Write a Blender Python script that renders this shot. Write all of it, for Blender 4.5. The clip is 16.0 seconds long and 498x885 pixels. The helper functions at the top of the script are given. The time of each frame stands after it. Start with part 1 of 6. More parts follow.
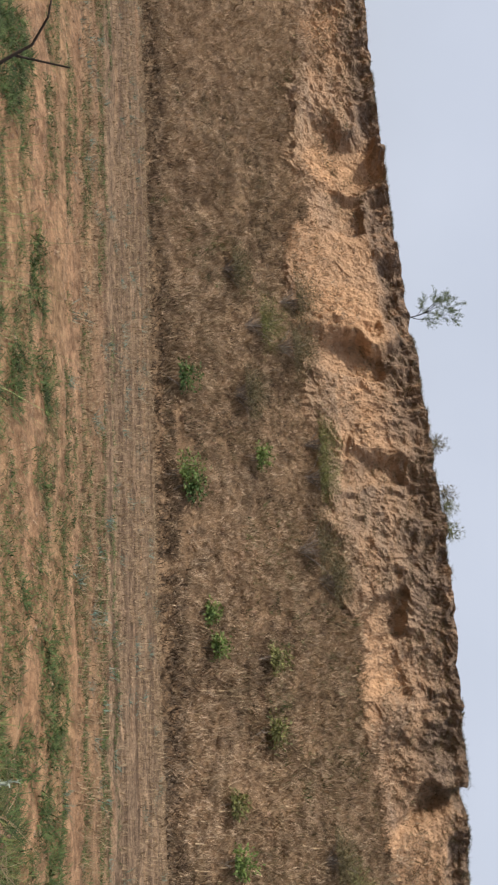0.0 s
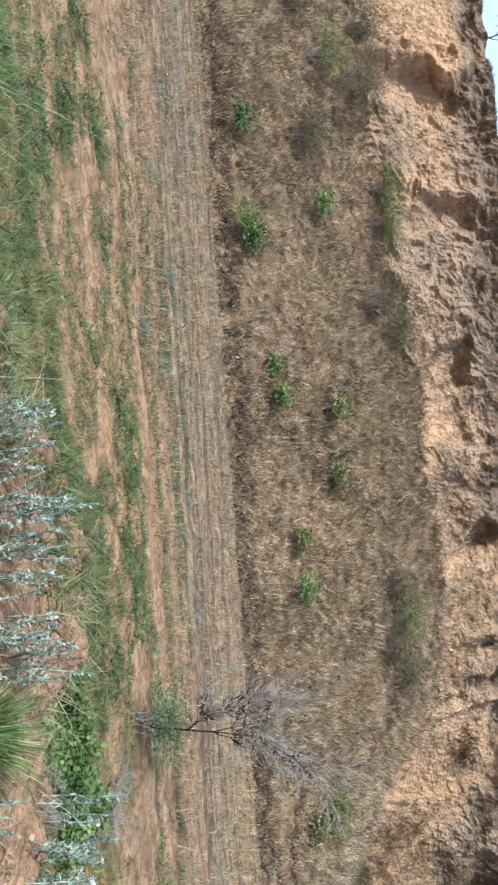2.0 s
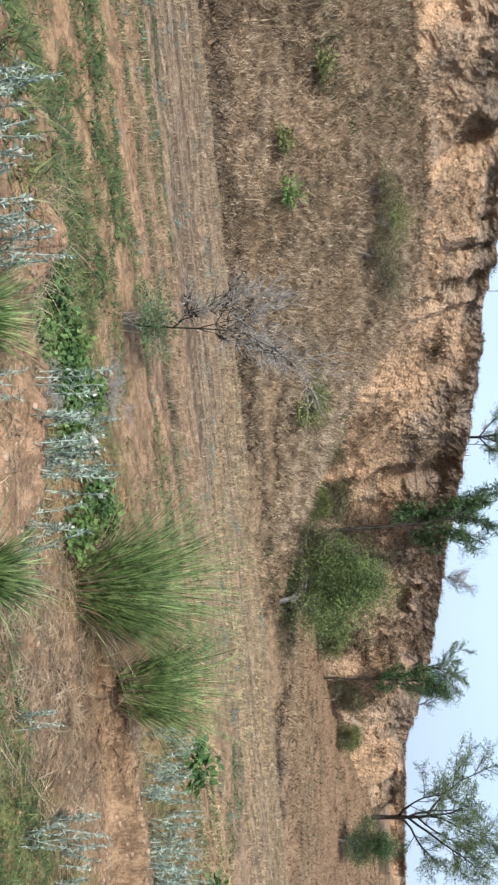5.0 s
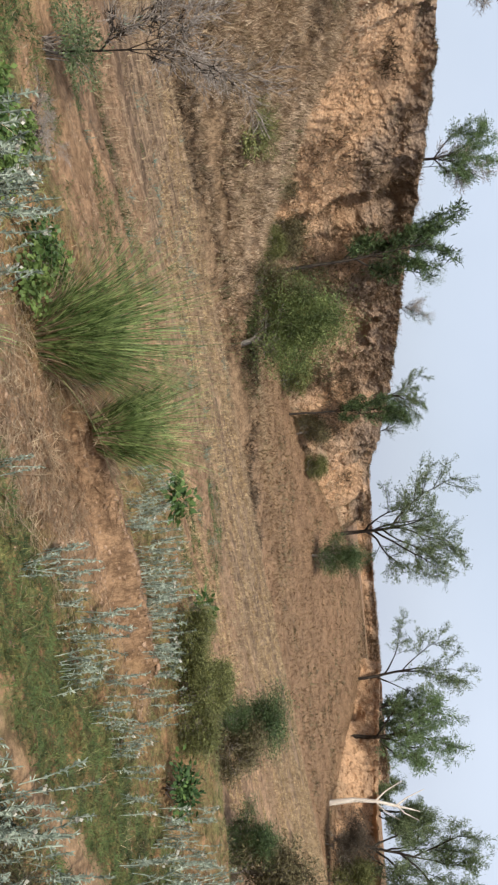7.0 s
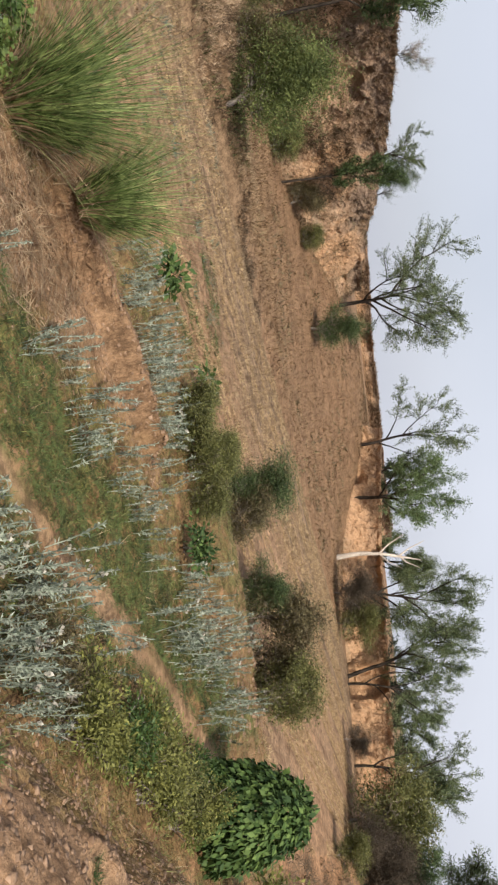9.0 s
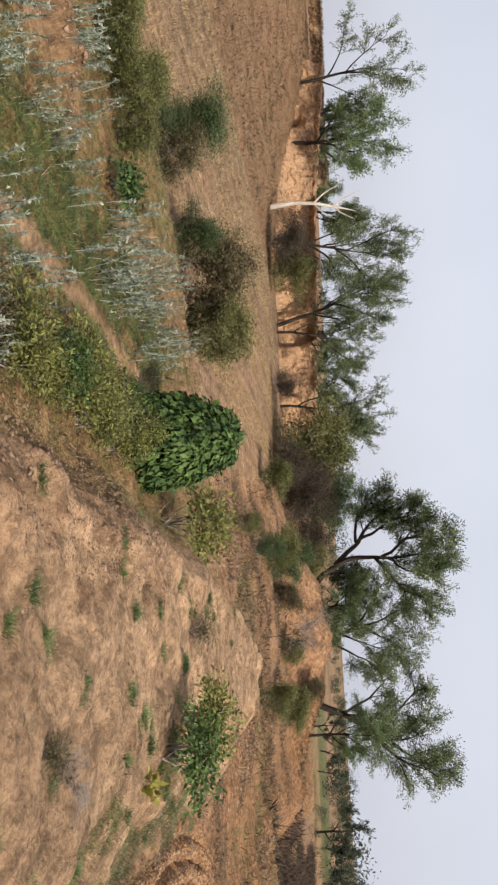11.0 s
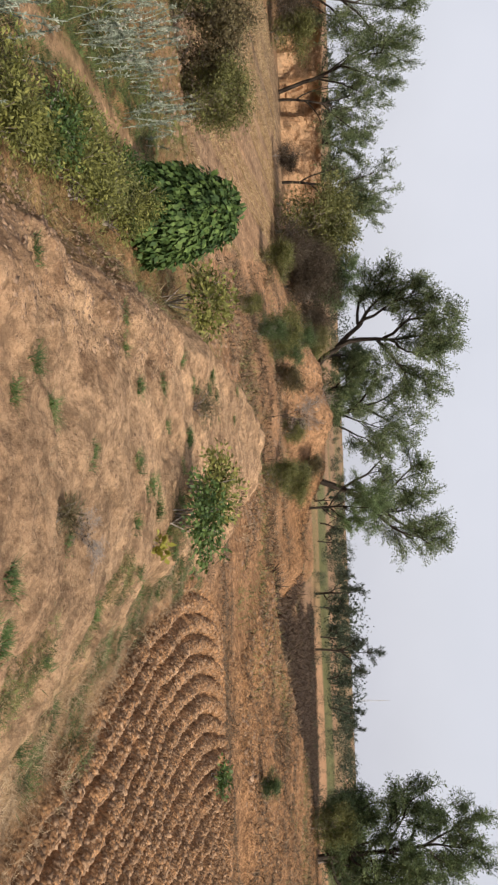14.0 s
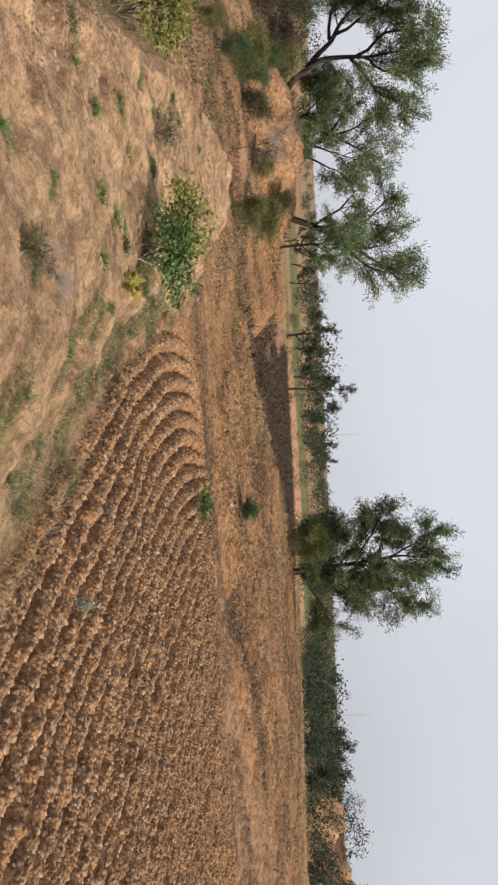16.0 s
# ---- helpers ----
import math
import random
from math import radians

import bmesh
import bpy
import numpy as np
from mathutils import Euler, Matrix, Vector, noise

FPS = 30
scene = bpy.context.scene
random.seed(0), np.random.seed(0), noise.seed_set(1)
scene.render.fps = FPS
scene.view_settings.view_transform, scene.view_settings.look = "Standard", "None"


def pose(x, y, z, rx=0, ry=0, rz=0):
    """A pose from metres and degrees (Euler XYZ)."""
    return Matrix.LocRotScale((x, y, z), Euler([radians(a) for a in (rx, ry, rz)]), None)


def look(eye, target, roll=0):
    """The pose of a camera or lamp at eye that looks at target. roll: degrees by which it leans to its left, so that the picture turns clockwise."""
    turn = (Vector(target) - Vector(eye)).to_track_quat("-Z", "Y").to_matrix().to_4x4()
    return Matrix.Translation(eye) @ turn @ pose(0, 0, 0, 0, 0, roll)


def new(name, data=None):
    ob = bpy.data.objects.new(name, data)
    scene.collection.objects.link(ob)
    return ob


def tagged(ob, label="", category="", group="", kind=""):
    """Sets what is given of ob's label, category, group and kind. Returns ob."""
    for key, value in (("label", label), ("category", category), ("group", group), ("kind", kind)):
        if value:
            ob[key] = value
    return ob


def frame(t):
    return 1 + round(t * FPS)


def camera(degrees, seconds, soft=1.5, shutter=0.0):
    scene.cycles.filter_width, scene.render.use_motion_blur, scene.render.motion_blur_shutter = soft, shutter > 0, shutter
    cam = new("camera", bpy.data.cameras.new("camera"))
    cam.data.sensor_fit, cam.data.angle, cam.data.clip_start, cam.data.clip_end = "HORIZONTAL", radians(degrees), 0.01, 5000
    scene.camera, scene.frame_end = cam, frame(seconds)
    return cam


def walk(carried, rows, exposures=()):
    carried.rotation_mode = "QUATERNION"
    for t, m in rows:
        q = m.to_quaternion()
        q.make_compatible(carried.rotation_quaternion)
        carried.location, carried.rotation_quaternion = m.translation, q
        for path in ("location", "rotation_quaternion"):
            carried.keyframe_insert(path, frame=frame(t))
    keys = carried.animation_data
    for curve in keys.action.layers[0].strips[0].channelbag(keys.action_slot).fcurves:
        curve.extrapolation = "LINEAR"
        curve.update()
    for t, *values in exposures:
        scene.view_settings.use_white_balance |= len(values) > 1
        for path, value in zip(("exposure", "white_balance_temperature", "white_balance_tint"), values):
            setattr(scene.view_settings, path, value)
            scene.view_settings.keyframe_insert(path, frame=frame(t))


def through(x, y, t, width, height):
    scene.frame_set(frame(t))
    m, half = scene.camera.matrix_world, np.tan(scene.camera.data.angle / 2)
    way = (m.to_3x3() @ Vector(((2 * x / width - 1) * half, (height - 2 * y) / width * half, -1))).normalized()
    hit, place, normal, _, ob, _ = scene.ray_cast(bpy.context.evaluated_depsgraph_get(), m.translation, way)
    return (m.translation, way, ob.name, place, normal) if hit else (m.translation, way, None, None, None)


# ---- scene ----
LENS = 33.11
EYE, ARM = 2.6, 0.35
# seconds, heading clockwise from north, elevation, lean of the phone held on its side
ROWS = [
    (0.0, 0.00, -2.26, -4.96),
    (0.5, 3.19, -3.69, -5.27),
    (1.0, 7.24, -4.87, -5.23),
    (1.5, 10.42, -5.67, -4.66),
    (2.0, 16.17, -7.89, -4.72),
    (2.5, 22.97, -9.10, -3.34),
    (3.0, 26.88, -8.73, -2.64),
    (3.5, 31.14, -8.32, -2.51),
    (6.0, 49.77, -7.87, -3.16),
    (6.5, 54.27, -7.20, -4.04),
    (7.0, 59.73, -6.67, -5.09),
    (7.5, 65.38, -6.85, -5.56),
    (8.0, 70.06, -6.98, -5.74),
    (8.5, 72.35, -7.25, -5.84),
    (9.0, 74.81, -8.17, -6.57),
    (9.5, 79.74, -7.87, -8.00),
    (10.0, 86.45, -6.06, -6.58),
    (12.5, 108.83, -5.39, -1.72),
    (13.0, 109.46, -5.89, -2.04),
    (13.5, 109.77, -6.26, -2.01),
    (14.0, 113.34, -6.41, -2.30),
    (14.5, 120.64, -5.91, -1.87),
    (15.0, 124.36, -5.69, -1.85),
    (15.5, 128.14, -5.48, -2.09),
    (16.0, 130.82, -5.27, -2.56),
]
EXPOSURE = [(0.0, 0.16, 6250, 12), (0.5, 0.52, 6350, 9), (1.0, 0.66, 6050, 6), (1.5, 0.74, 5450, 4.5), (2.0, 0.81, 5180, 3), (3.5, 0.82, 5000, 4), (6.0, 0.54, 5750, 6), (6.5, 0.46, 5900, 8), (7.0, 0.36, 6050, 9), (7.5, 0.24, 6100, 11), (8.0, 0.28, 6250, 13), (8.5, 0.27, 6300, 13), (9.0, 0.33, 6450, 12), (9.5, 0.45, 6450, 12), (10.0, 0.31, 6400, 12), (12.5, 0.23, 6650, 14), (16.0, 0.27, 6650, 12)]


def phone(az, el, lean):
    """The camera held at arm's length round a turning body, its right side towards the sky."""
    a, e, l = radians(az), radians(el), radians(lean)
    ahead = Vector((math.sin(a) * math.cos(e), math.cos(a) * math.cos(e), math.sin(e)))
    left = Vector((-math.cos(a), math.sin(a), 0))
    upward = left.cross(ahead) * -1
    right = upward * math.cos(l) + left * math.sin(l) * 1
    top = left * math.cos(l) - upward * math.sin(l) * 1
    m = Matrix((right, top, -ahead)).transposed().to_4x4()
    m.translation = (math.sin(a) * ARM, math.cos(a) * ARM, EYE)
    return m


cam = camera(LENS, 16.0, soft=2.35)
walk(cam, [(t, phone(a, e, l)) for t, a, e, l in ROWS], EXPOSURE)


# ---- daylight: a hazy, half veiled afternoon sun ----
SUN_AZ, SUN_EL = 245.0, 42.0
world = bpy.data.worlds.new("hazy_sky")
scene.world = world
world.use_nodes = True
wn, wl = world.node_tree.nodes, world.node_tree.links
sky = wn.new("ShaderNodeTexSky")
sky.sky_type, sky.sun_disc = "NISHITA", False
sky.sun_elevation, sky.sun_rotation = radians(SUN_EL), radians(SUN_AZ)
sky.air_density, sky.dust_density, sky.ozone_density = 1.0, 6.0, 1.0
veil = wn.new("ShaderNodeMix")
veil.data_type = "RGBA"
veil.inputs[0].default_value = 0.72
veil.inputs[7].default_value = (6.75, 7.1, 7.85, 1)
wl.new(sky.outputs[0], veil.inputs[6])
cloud = wn.new("ShaderNodeTexNoise")
cloud.inputs["Scale"].default_value, cloud.inputs["Detail"].default_value = 1.6, 5
spread = wn.new("ShaderNodeMapRange")
for i, v in enumerate((0.35, 0.75, 0.62, 0.86)):
    spread.inputs[i + 1].default_value = v
wl.new(cloud.outputs["Fac"], spread.inputs[0])
wl.new(spread.outputs[0], veil.inputs[0])
wl.new(veil.outputs[2], wn["Background"].inputs[0])
wn["Background"].inputs[1].default_value = 0.1

sun = bpy.data.lights.new("sun", "SUN")
sun.energy, sun.angle, sun.color = 4.1, radians(2.5), (1.0, 0.92, 0.79)
sun_ob = new("sun", sun)
sa, se = radians(SUN_AZ), radians(SUN_EL)
sun_dir = Vector((math.sin(sa) * math.cos(se), math.cos(sa) * math.cos(se), math.sin(se)))
sun_ob.matrix_world = look(sun_dir * 60, (0, 0, 0))


# ---- the lie of the land: metres, z = 0 is the stubble field, north is +y ----
def smooth(a, b, v):
    t = np.clip((v - a) / (b - a), 0, 1)
    return t * t * (3 - 2 * t)


def fade(xs, ys, v):
    return np.interp(v, xs, ys)


def lattice(ix, iy, seed):
    n = (ix * 374761393 + iy * 668265263 + seed * 974634777) & 0x7FFFFFFF
    n = ((n ^ (n >> 13)) * 1274126177) & 0x7FFFFFFF
    return ((n ^ (n >> 16)) & 0xFFFF) / 65535.0


def rough(x, y, size, seed=0, octaves=3):
    """Smooth value noise, -1 to 1, features of about `size` metres."""
    total, amp, norm = 0, 1.0, 0
    for k in range(octaves):
        u, v = np.asarray(x) / size * 2 ** k + 1000, np.asarray(y) / size * 2 ** k + 1000
        iu, iv = np.floor(u).astype(np.int64), np.floor(v).astype(np.int64)
        fu, fv = u - iu, v - iv
        fu, fv = fu * fu * (3 - 2 * fu), fv * fv * (3 - 2 * fv)
        a, b = lattice(iu, iv, seed + k), lattice(iu + 1, iv, seed + k)
        c, d = lattice(iu, iv + 1, seed + k), lattice(iu + 1, iv + 1, seed + k)
        total = total + amp * ((a * (1 - fu) + b * fu) * (1 - fv) + (c * (1 - fu) + d * fu) * fv)
        norm += amp
        amp *= 0.5
    return total / norm * 2 - 1


# far edge of the stubble field, foot and crest of the bluff, near edge of the field: y over x
EDGE_X = [-70, -11.5, 0, 14.8, 24, 40.6, 60, 90]
EDGE_Y = [43, 21.5, 17.2, 11.7, 8.0, 2.5, -3.5, -12]
BLUFF_X = [-80, -15, -6.5, -1, 4, 9.5, 12, 15, 21, 26.4, 32, 37, 41.7]
BLUFF_Y = [54, 29.4, 26.7, 24.5, 23, 21.9, 21.7, 21.8, 21.3, 21.3, 20.3, 19.7, 19.2]
BLUFF_Z = [7.2, 6.7, 6.6, 6.63, 6.75, 6.45, 6.35, 6.1, 5.6, 5.1, 4.6, 3.6, 3.0]
FOOT_X = [-80, -15, -8, -4.6, -2, 0.4, 4, 9.5, 13, 15, 17, 19, 30, 38, 42]
FOOT_Z = [5, 4.3, 3.75, 3.3, 3.5, 3.7, 3.95, 4.2, 3.9, 3.2, 1.6, 0.3, 0.1, 0.6, 1.6]
NEAR_X = [-60, -10, 0, 3.7, 8, 10.8, 12.6, 14.4, 15.0, 15.6, 17.0, 24.5, 34, 44]
NEAR_Y = [28, 9.2, 7.4, 6.9, 6.3, 5.5, 4.3, 2.7, 0.2, -1.6, -2.9, -4.8, -7.0, -10]
KNOLL = [(-30, 10), (-8, 4.8), (0, 4.2), (1.4, 4.9), (2.1, 5.0), (2.35, 4.4), (2.65, 4.0), (2.98, 3.72), (3.08, 3.3), (3.15, 2.6), (3.4, 1.6), (3.4, 0.5), (3.9, -0.1), (4.7, -0.5), (5.9, -1.1),
         (8.3, -2.0), (11.8, -3.6), (15.5, -6.1), (15.7, -7.6), (12, -7.0), (8.2, -5.2), (6.7, -4.5), (5.0, -4.1), (3.9, -3.9), (1, -3.6), (-30, -6)]
STEP = [(6.68, 3.36), (7.03, 3.21), (7.43, 2.98), (7.68, 2.68)]
STEP_N = (0.562, 0.827)
PATH = [(3.8, 2.4), (5.2, 1.45), (6.0, 1.0), (7.0, 0.7), (8.7, 0.1), (10.7, -0.8), (15, -2.6), (22, -4.6)]
PLOUGH = [(-30, -3.4), (1.0, -3.45), (4.39, -4.35), (5.46, -4.67), (6.95, -5.03), (8.6, -5.5), (9.9, -6.1), (10.8, -6.85), (11.4, -7.7), (11.35, -8.6), (10.8, -9.87), (9.94, -11.64), (8.94, -13.27), (0, -28), (-30, -50)]
HOLLOW = [(11.4, -14.5), (11.9, -16.7), (11.86, -18.1), (11.75, -19.6), (11.4, -20.7)]
TRACK = [(2.0, -33), (8.4, -20.3), (9.5, -17.1), (10.3, -14.8), (11.3, -12.2), (11.9, -10.6), (12.3, -9.3), (14.6, -9.9), (22.6, -12.5), (32, -16.5)]   # cart track
BANK = [(34.2, -8.6, 0.1), (33.2, -10.7, 0.9), (32.6, -12.3, 1.5), (32.2, -13.5, 1.6), (31.6, -14.8, 1.4), (31.0, -16.0, 0.8), (30.6, -17.4, 0.2)]   # low bank before the plain's trees
MOUND = [(r * math.sin(radians(az)), r * math.cos(radians(az)), h) for az, r, h in ((152.6, 104, 0.5), (153.9, 101, 3.4), (155.4, 99, 3.9), (156.8, 99, 2.6), (158.4, 97, 4.4), (162, 95, 4.2), (166, 95, 2.0))]   # far clay bank
FURROW = 0.27                   # from ridge to ridge
SOWN = 0.5                      # level of the ploughed land


def line_dist(pts, x, y):
    best = np.full(np.shape(x), 1e9)
    for (ax, ay), (bx, by) in zip(pts[:-1], pts[1:]):
        ux, uy = bx - ax, by - ay
        t = np.clip(((x - ax) * ux + (y - ay) * uy) / (ux * ux + uy * uy), 0, 1)
        best = np.minimum(best, np.hypot(x - ax - t * ux, y - ay - t * uy))
    return best


def crest_height(pts, x, y, wide):
    """A bank along a line of (x, y, height): steep noses, rounded back."""
    best, high = np.full(np.shape(x), 1e9), np.zeros(np.shape(x))
    for (ax, ay, ah), (bx, by, bh) in zip(pts[:-1], pts[1:]):
        ux, uy = bx - ax, by - ay
        t = np.clip(((x - ax) * ux + (y - ay) * uy) / (ux * ux + uy * uy), 0, 1)
        d = np.hypot(x - ax - t * ux, y - ay - t * uy)
        high = np.where(d < best, ah + (bh - ah) * t, high)
        best = np.minimum(best, d)
    return high * np.exp(-(best / wide) ** 2)


def inside(pts, x, y):
    odd = np.zeros(np.shape(x), bool)
    for (ax, ay), (bx, by) in zip(pts, pts[1:] + pts[:1]):
        if ay != by:
            odd ^= ((ay > y) != (by > y)) & (x < (bx - ax) * (y - ay) / (by - ay) + ax)
    return odd


def signed(pts, x, y):
    """Distance to a closed outline, negative inside."""
    d = line_dist(pts + pts[:1], x, y)
    return np.where(inside(pts, x, y), -d, d)


def furrow_phase(x, y):
    """How far a spot of the ploughed field lies from its rounded border."""
    return -signed(PLOUGH, x, y)


def row_phase(x, y):
    """Across the plough rows, which run with the knoll's foot and hook round at the cart track."""
    a = -0.303 * (x - 5.46) - 0.953 * (y + 4.67)
    b = -0.863 * (x - 10.8) + 0.505 * (y + 9.87)
    return a - (0.06 * np.maximum(0, 5.0 - b) ** 2 + 0.22 * np.maximum(0, 1.3 - b) ** 2) * smooth(-12.0, -8.8, y)


def land(x, y, fine=True):
    """Height of the ground."""
    x, y = np.asarray(x, float), np.asarray(y, float)
    ye, yc, yn = fade(EDGE_X, EDGE_Y, x), fade(BLUFF_X, BLUFF_Y, x), fade(NEAR_X, NEAR_Y, x)
    wob = rough(x, y, 3.0, 3) * 0.25
    d = (y - ye) * 0.87 + wob
    # beyond the field: a ditch, the slope up to the bluff, the table land on top
    s = np.clip((d - 1.3) / np.maximum((yc - ye) * 0.87 - 2.2, 2), 0, 1)
    foot, top = fade(FOOT_X, FOOT_Z, x), fade(BLUFF_X, BLUFF_Z, x)
    up = foot * (0.8 * s + 0.2 * s * s)
    swell = 2.5 * smooth(24, 50, x) * smooth(1.5, 16, d)
    cut = 0.4 * smooth(0.25, 1.1, d + 0.3 * rough(x, y, 0.7, 46)) * (1 - smooth(16, 26, x))      # a small scarp above the ditch
    beyond = np.maximum(up, swell) + cut * (1 - s) - 0.38 * (1 - 0.55 * smooth(13, 20, x)) * smooth(0.0, 0.25, d) * (1 - smooth(0.6, 1.6, d))
    behind = (y - yc) * 0.9
    table = smooth(0.5, 1.1, behind) * (x < 41.5)
    beyond = beyond * (1 - table) + table * (top - 0.15)
    far = smooth(46, 56, x) * smooth(8, 40, d)
    beyond = np.where(x > 41.5, np.maximum(beyond, swell + 0.3 * far), beyond)
    # near side: verge, path, knoll, ploughed field
    n = yn - y
    verge = 0.28 * smooth(0.0, 2.0, n)
    ridge = y + 0.42 * x + 1.0          # north (+) or south (-) of the knoll's spine
    south = smooth(0.8, -1.6, ridge)
    k = signed(KNOLL, x, y) + rough(x, y, 1.3, 9) * 0.22
    base = verge * (1 - south) + SOWN * south
    knoll = 0.98 + 0.1 * rough(x, y, 4.0, 5)
    near = base + (knoll - base) * (south * smooth(0.7, -fade([3.5, 8.0], [3.0, 1.8], x), k) + (1 - south) * smooth(0.55, -0.35, k))
    rut = line_dist(TRACK, x, y)
    near = near - south * 0.2 * np.exp(-(line_dist(HOLLOW, x, y) / 0.4) ** 2)
    near = near - south * 0.10 * np.exp(-(rut / 0.8) ** 2)
    # a small step worn into the verge, and rough ground round it
    far_side = (x - STEP[1][0]) * STEP_N[0] + (y - STEP[1][1]) * STEP_N[1]
    near = near + 0.3 * np.exp(-np.maximum(far_side, 0) / 0.5) * smooth(-0.03, 0.05, far_side) * smooth(1.0, 0.7, line_dist(STEP, x, y)) * (1 - south)
    # the ploughed land ends in a drop to the low country
    rim = 0.88 * (x - 26.4) + 0.47 * (y + 26.6) + rough(x, y, 6, 12) * 0.5
    low = smooth(0, 3.0, rim) * smooth(0.0, -3.0, y + 0.62 * x) * south
    near = near - low * 1.5
    # rough low banks between the field's end and the ploughed land
    east = smooth(20, 26, x) * smooth(2, -1, y - yn) * (1 - smooth(-11, -16, y))
    near = near + east * (0.1 + 0.4 * rough(x, y, 5.0, 21))
    near = near + crest_height(BANK, x + 0.6 * rough(x, y, 1.6, 23), y + 0.6 * rough(x, y, 1.6, 24), 1.9) * (1 + 0.3 * rough(x, y, 1.1, 22, 4))
    z = np.where(d > 0, beyond, 0) + np.where(n > 0, near, 0)
    r = np.hypot(x, y)
    plain = smooth(48, 70, r) * (d < 0)
    z = z * (1 - plain) + plain * (0.4 * rough(x, y, 40, 30) - 0.8)
    z = z + crest_height(MOUND, x + 1.5 * rough(x, y, 5, 25), y + 1.5 * rough(x, y, 5, 26), 4.0) * (1 + 0.6 * rough(x, y, 2.6, 27, 3))
    if fine:
        z = z + (0.05 * rough(x, y, 0.8, 31) + 0.022 * rough(x, y, 0.22, 33, 2)) * smooth(38, 20, r)
        wild = np.where(d > 1.2, 1, 0) * (0.10 + 0.90 * smooth(22, 14, x)) * np.where(table > 0.5, 0.3, 1)
        z = z + wild * (0.17 * np.abs(rough(x, y, 0.45, 42, 2)) * smooth(34, 18, r) + 0.16 * rough(x, y, 1.3, 41, 2) + 0.28 * rough(x + 0.4 * y, y * 0.45, 1.7, 44, 2)) * smooth(140, 40, r)
        z = z + np.where((n > 0) & (k > 0) & (south < 0.5), 0.05 * rough(x, y, 0.28, 37, 2) + 0.03 * np.abs(rough(x, y, 0.12, 38, 1)), 0) * smooth(2, 4, r) * smooth(0.12, 0.3, line_dist(PATH, x, y)) * smooth(24, 14, r) * smooth(0, 0.5, n)
        z = z + np.where(n > 0, smooth(0.6, -0.3, k), 0) * ((0.07 + 0.12 * smooth(-1.1, -0.3, k)) * rough(x, y, 0.45, 35, 4) + 0.03 * np.abs(rough(x, y, 0.11, 36, 2)) - 0.06 * np.abs(rough(0.5 * x - 0.9 * y, 0.35 * y + 0.2 * x, 0.35, 39, 2))) * smooth(2, 4, r)
        # stubble rows run with the field's far edge
        field = (d < -0.15) & (n < 0)
        z = z + np.where(field, 0.010 * np.sin(d * 2 * np.pi / 0.42), 0)
        # plough ridges and clods
        ph = furrow_phase(x, y) + 0.05 * rough(x, y, 1.5, 50)
        tilled = south * smooth(-0.02, 0.12, ph) * smooth(60, 30, r)
        clod = rough(x, y, 0.15, 52, 2)
        row = row_phase(x, y) + 0.025 * rough(x, y, 1.5, 50) + 0.012 * rough(x, y, 0.4, 57)
        crest = np.abs(np.sin(row * np.pi / FURROW)) ** 0.7 * (0.95 + 0.2 * rough(x, y, 0.5, 54, 2))
        lump = 1 - np.abs(rough(x, y, 0.13, 55, 2))
        z = z + tilled * (0.15 * crest - 0.085 + (0.04 * np.abs(clod) + 0.035 * (lump - 0.6)) * (0.2 + crest) + 0.015 * rough(x, y, 0.5, 53, 2))
        second = south * smooth(-0.3, -0.9, ph) * smooth(0.5, 0.9, rut) * smooth(-8.5, -9.5, y + 0.3 * (x - 12)) * (1 - low) * smooth(70, 40, r)
        z = z + second * (0.11 * np.abs(np.sin((0.303 * x + 0.953 * y) * np.pi / 1.5 + 0.6 * rough(x, y, 4.0, 56))) * smooth(-15, -19, y) + 0.16 * np.abs(clod) + 0.10 * rough(x, y, 0.9, 58, 3))
    return z


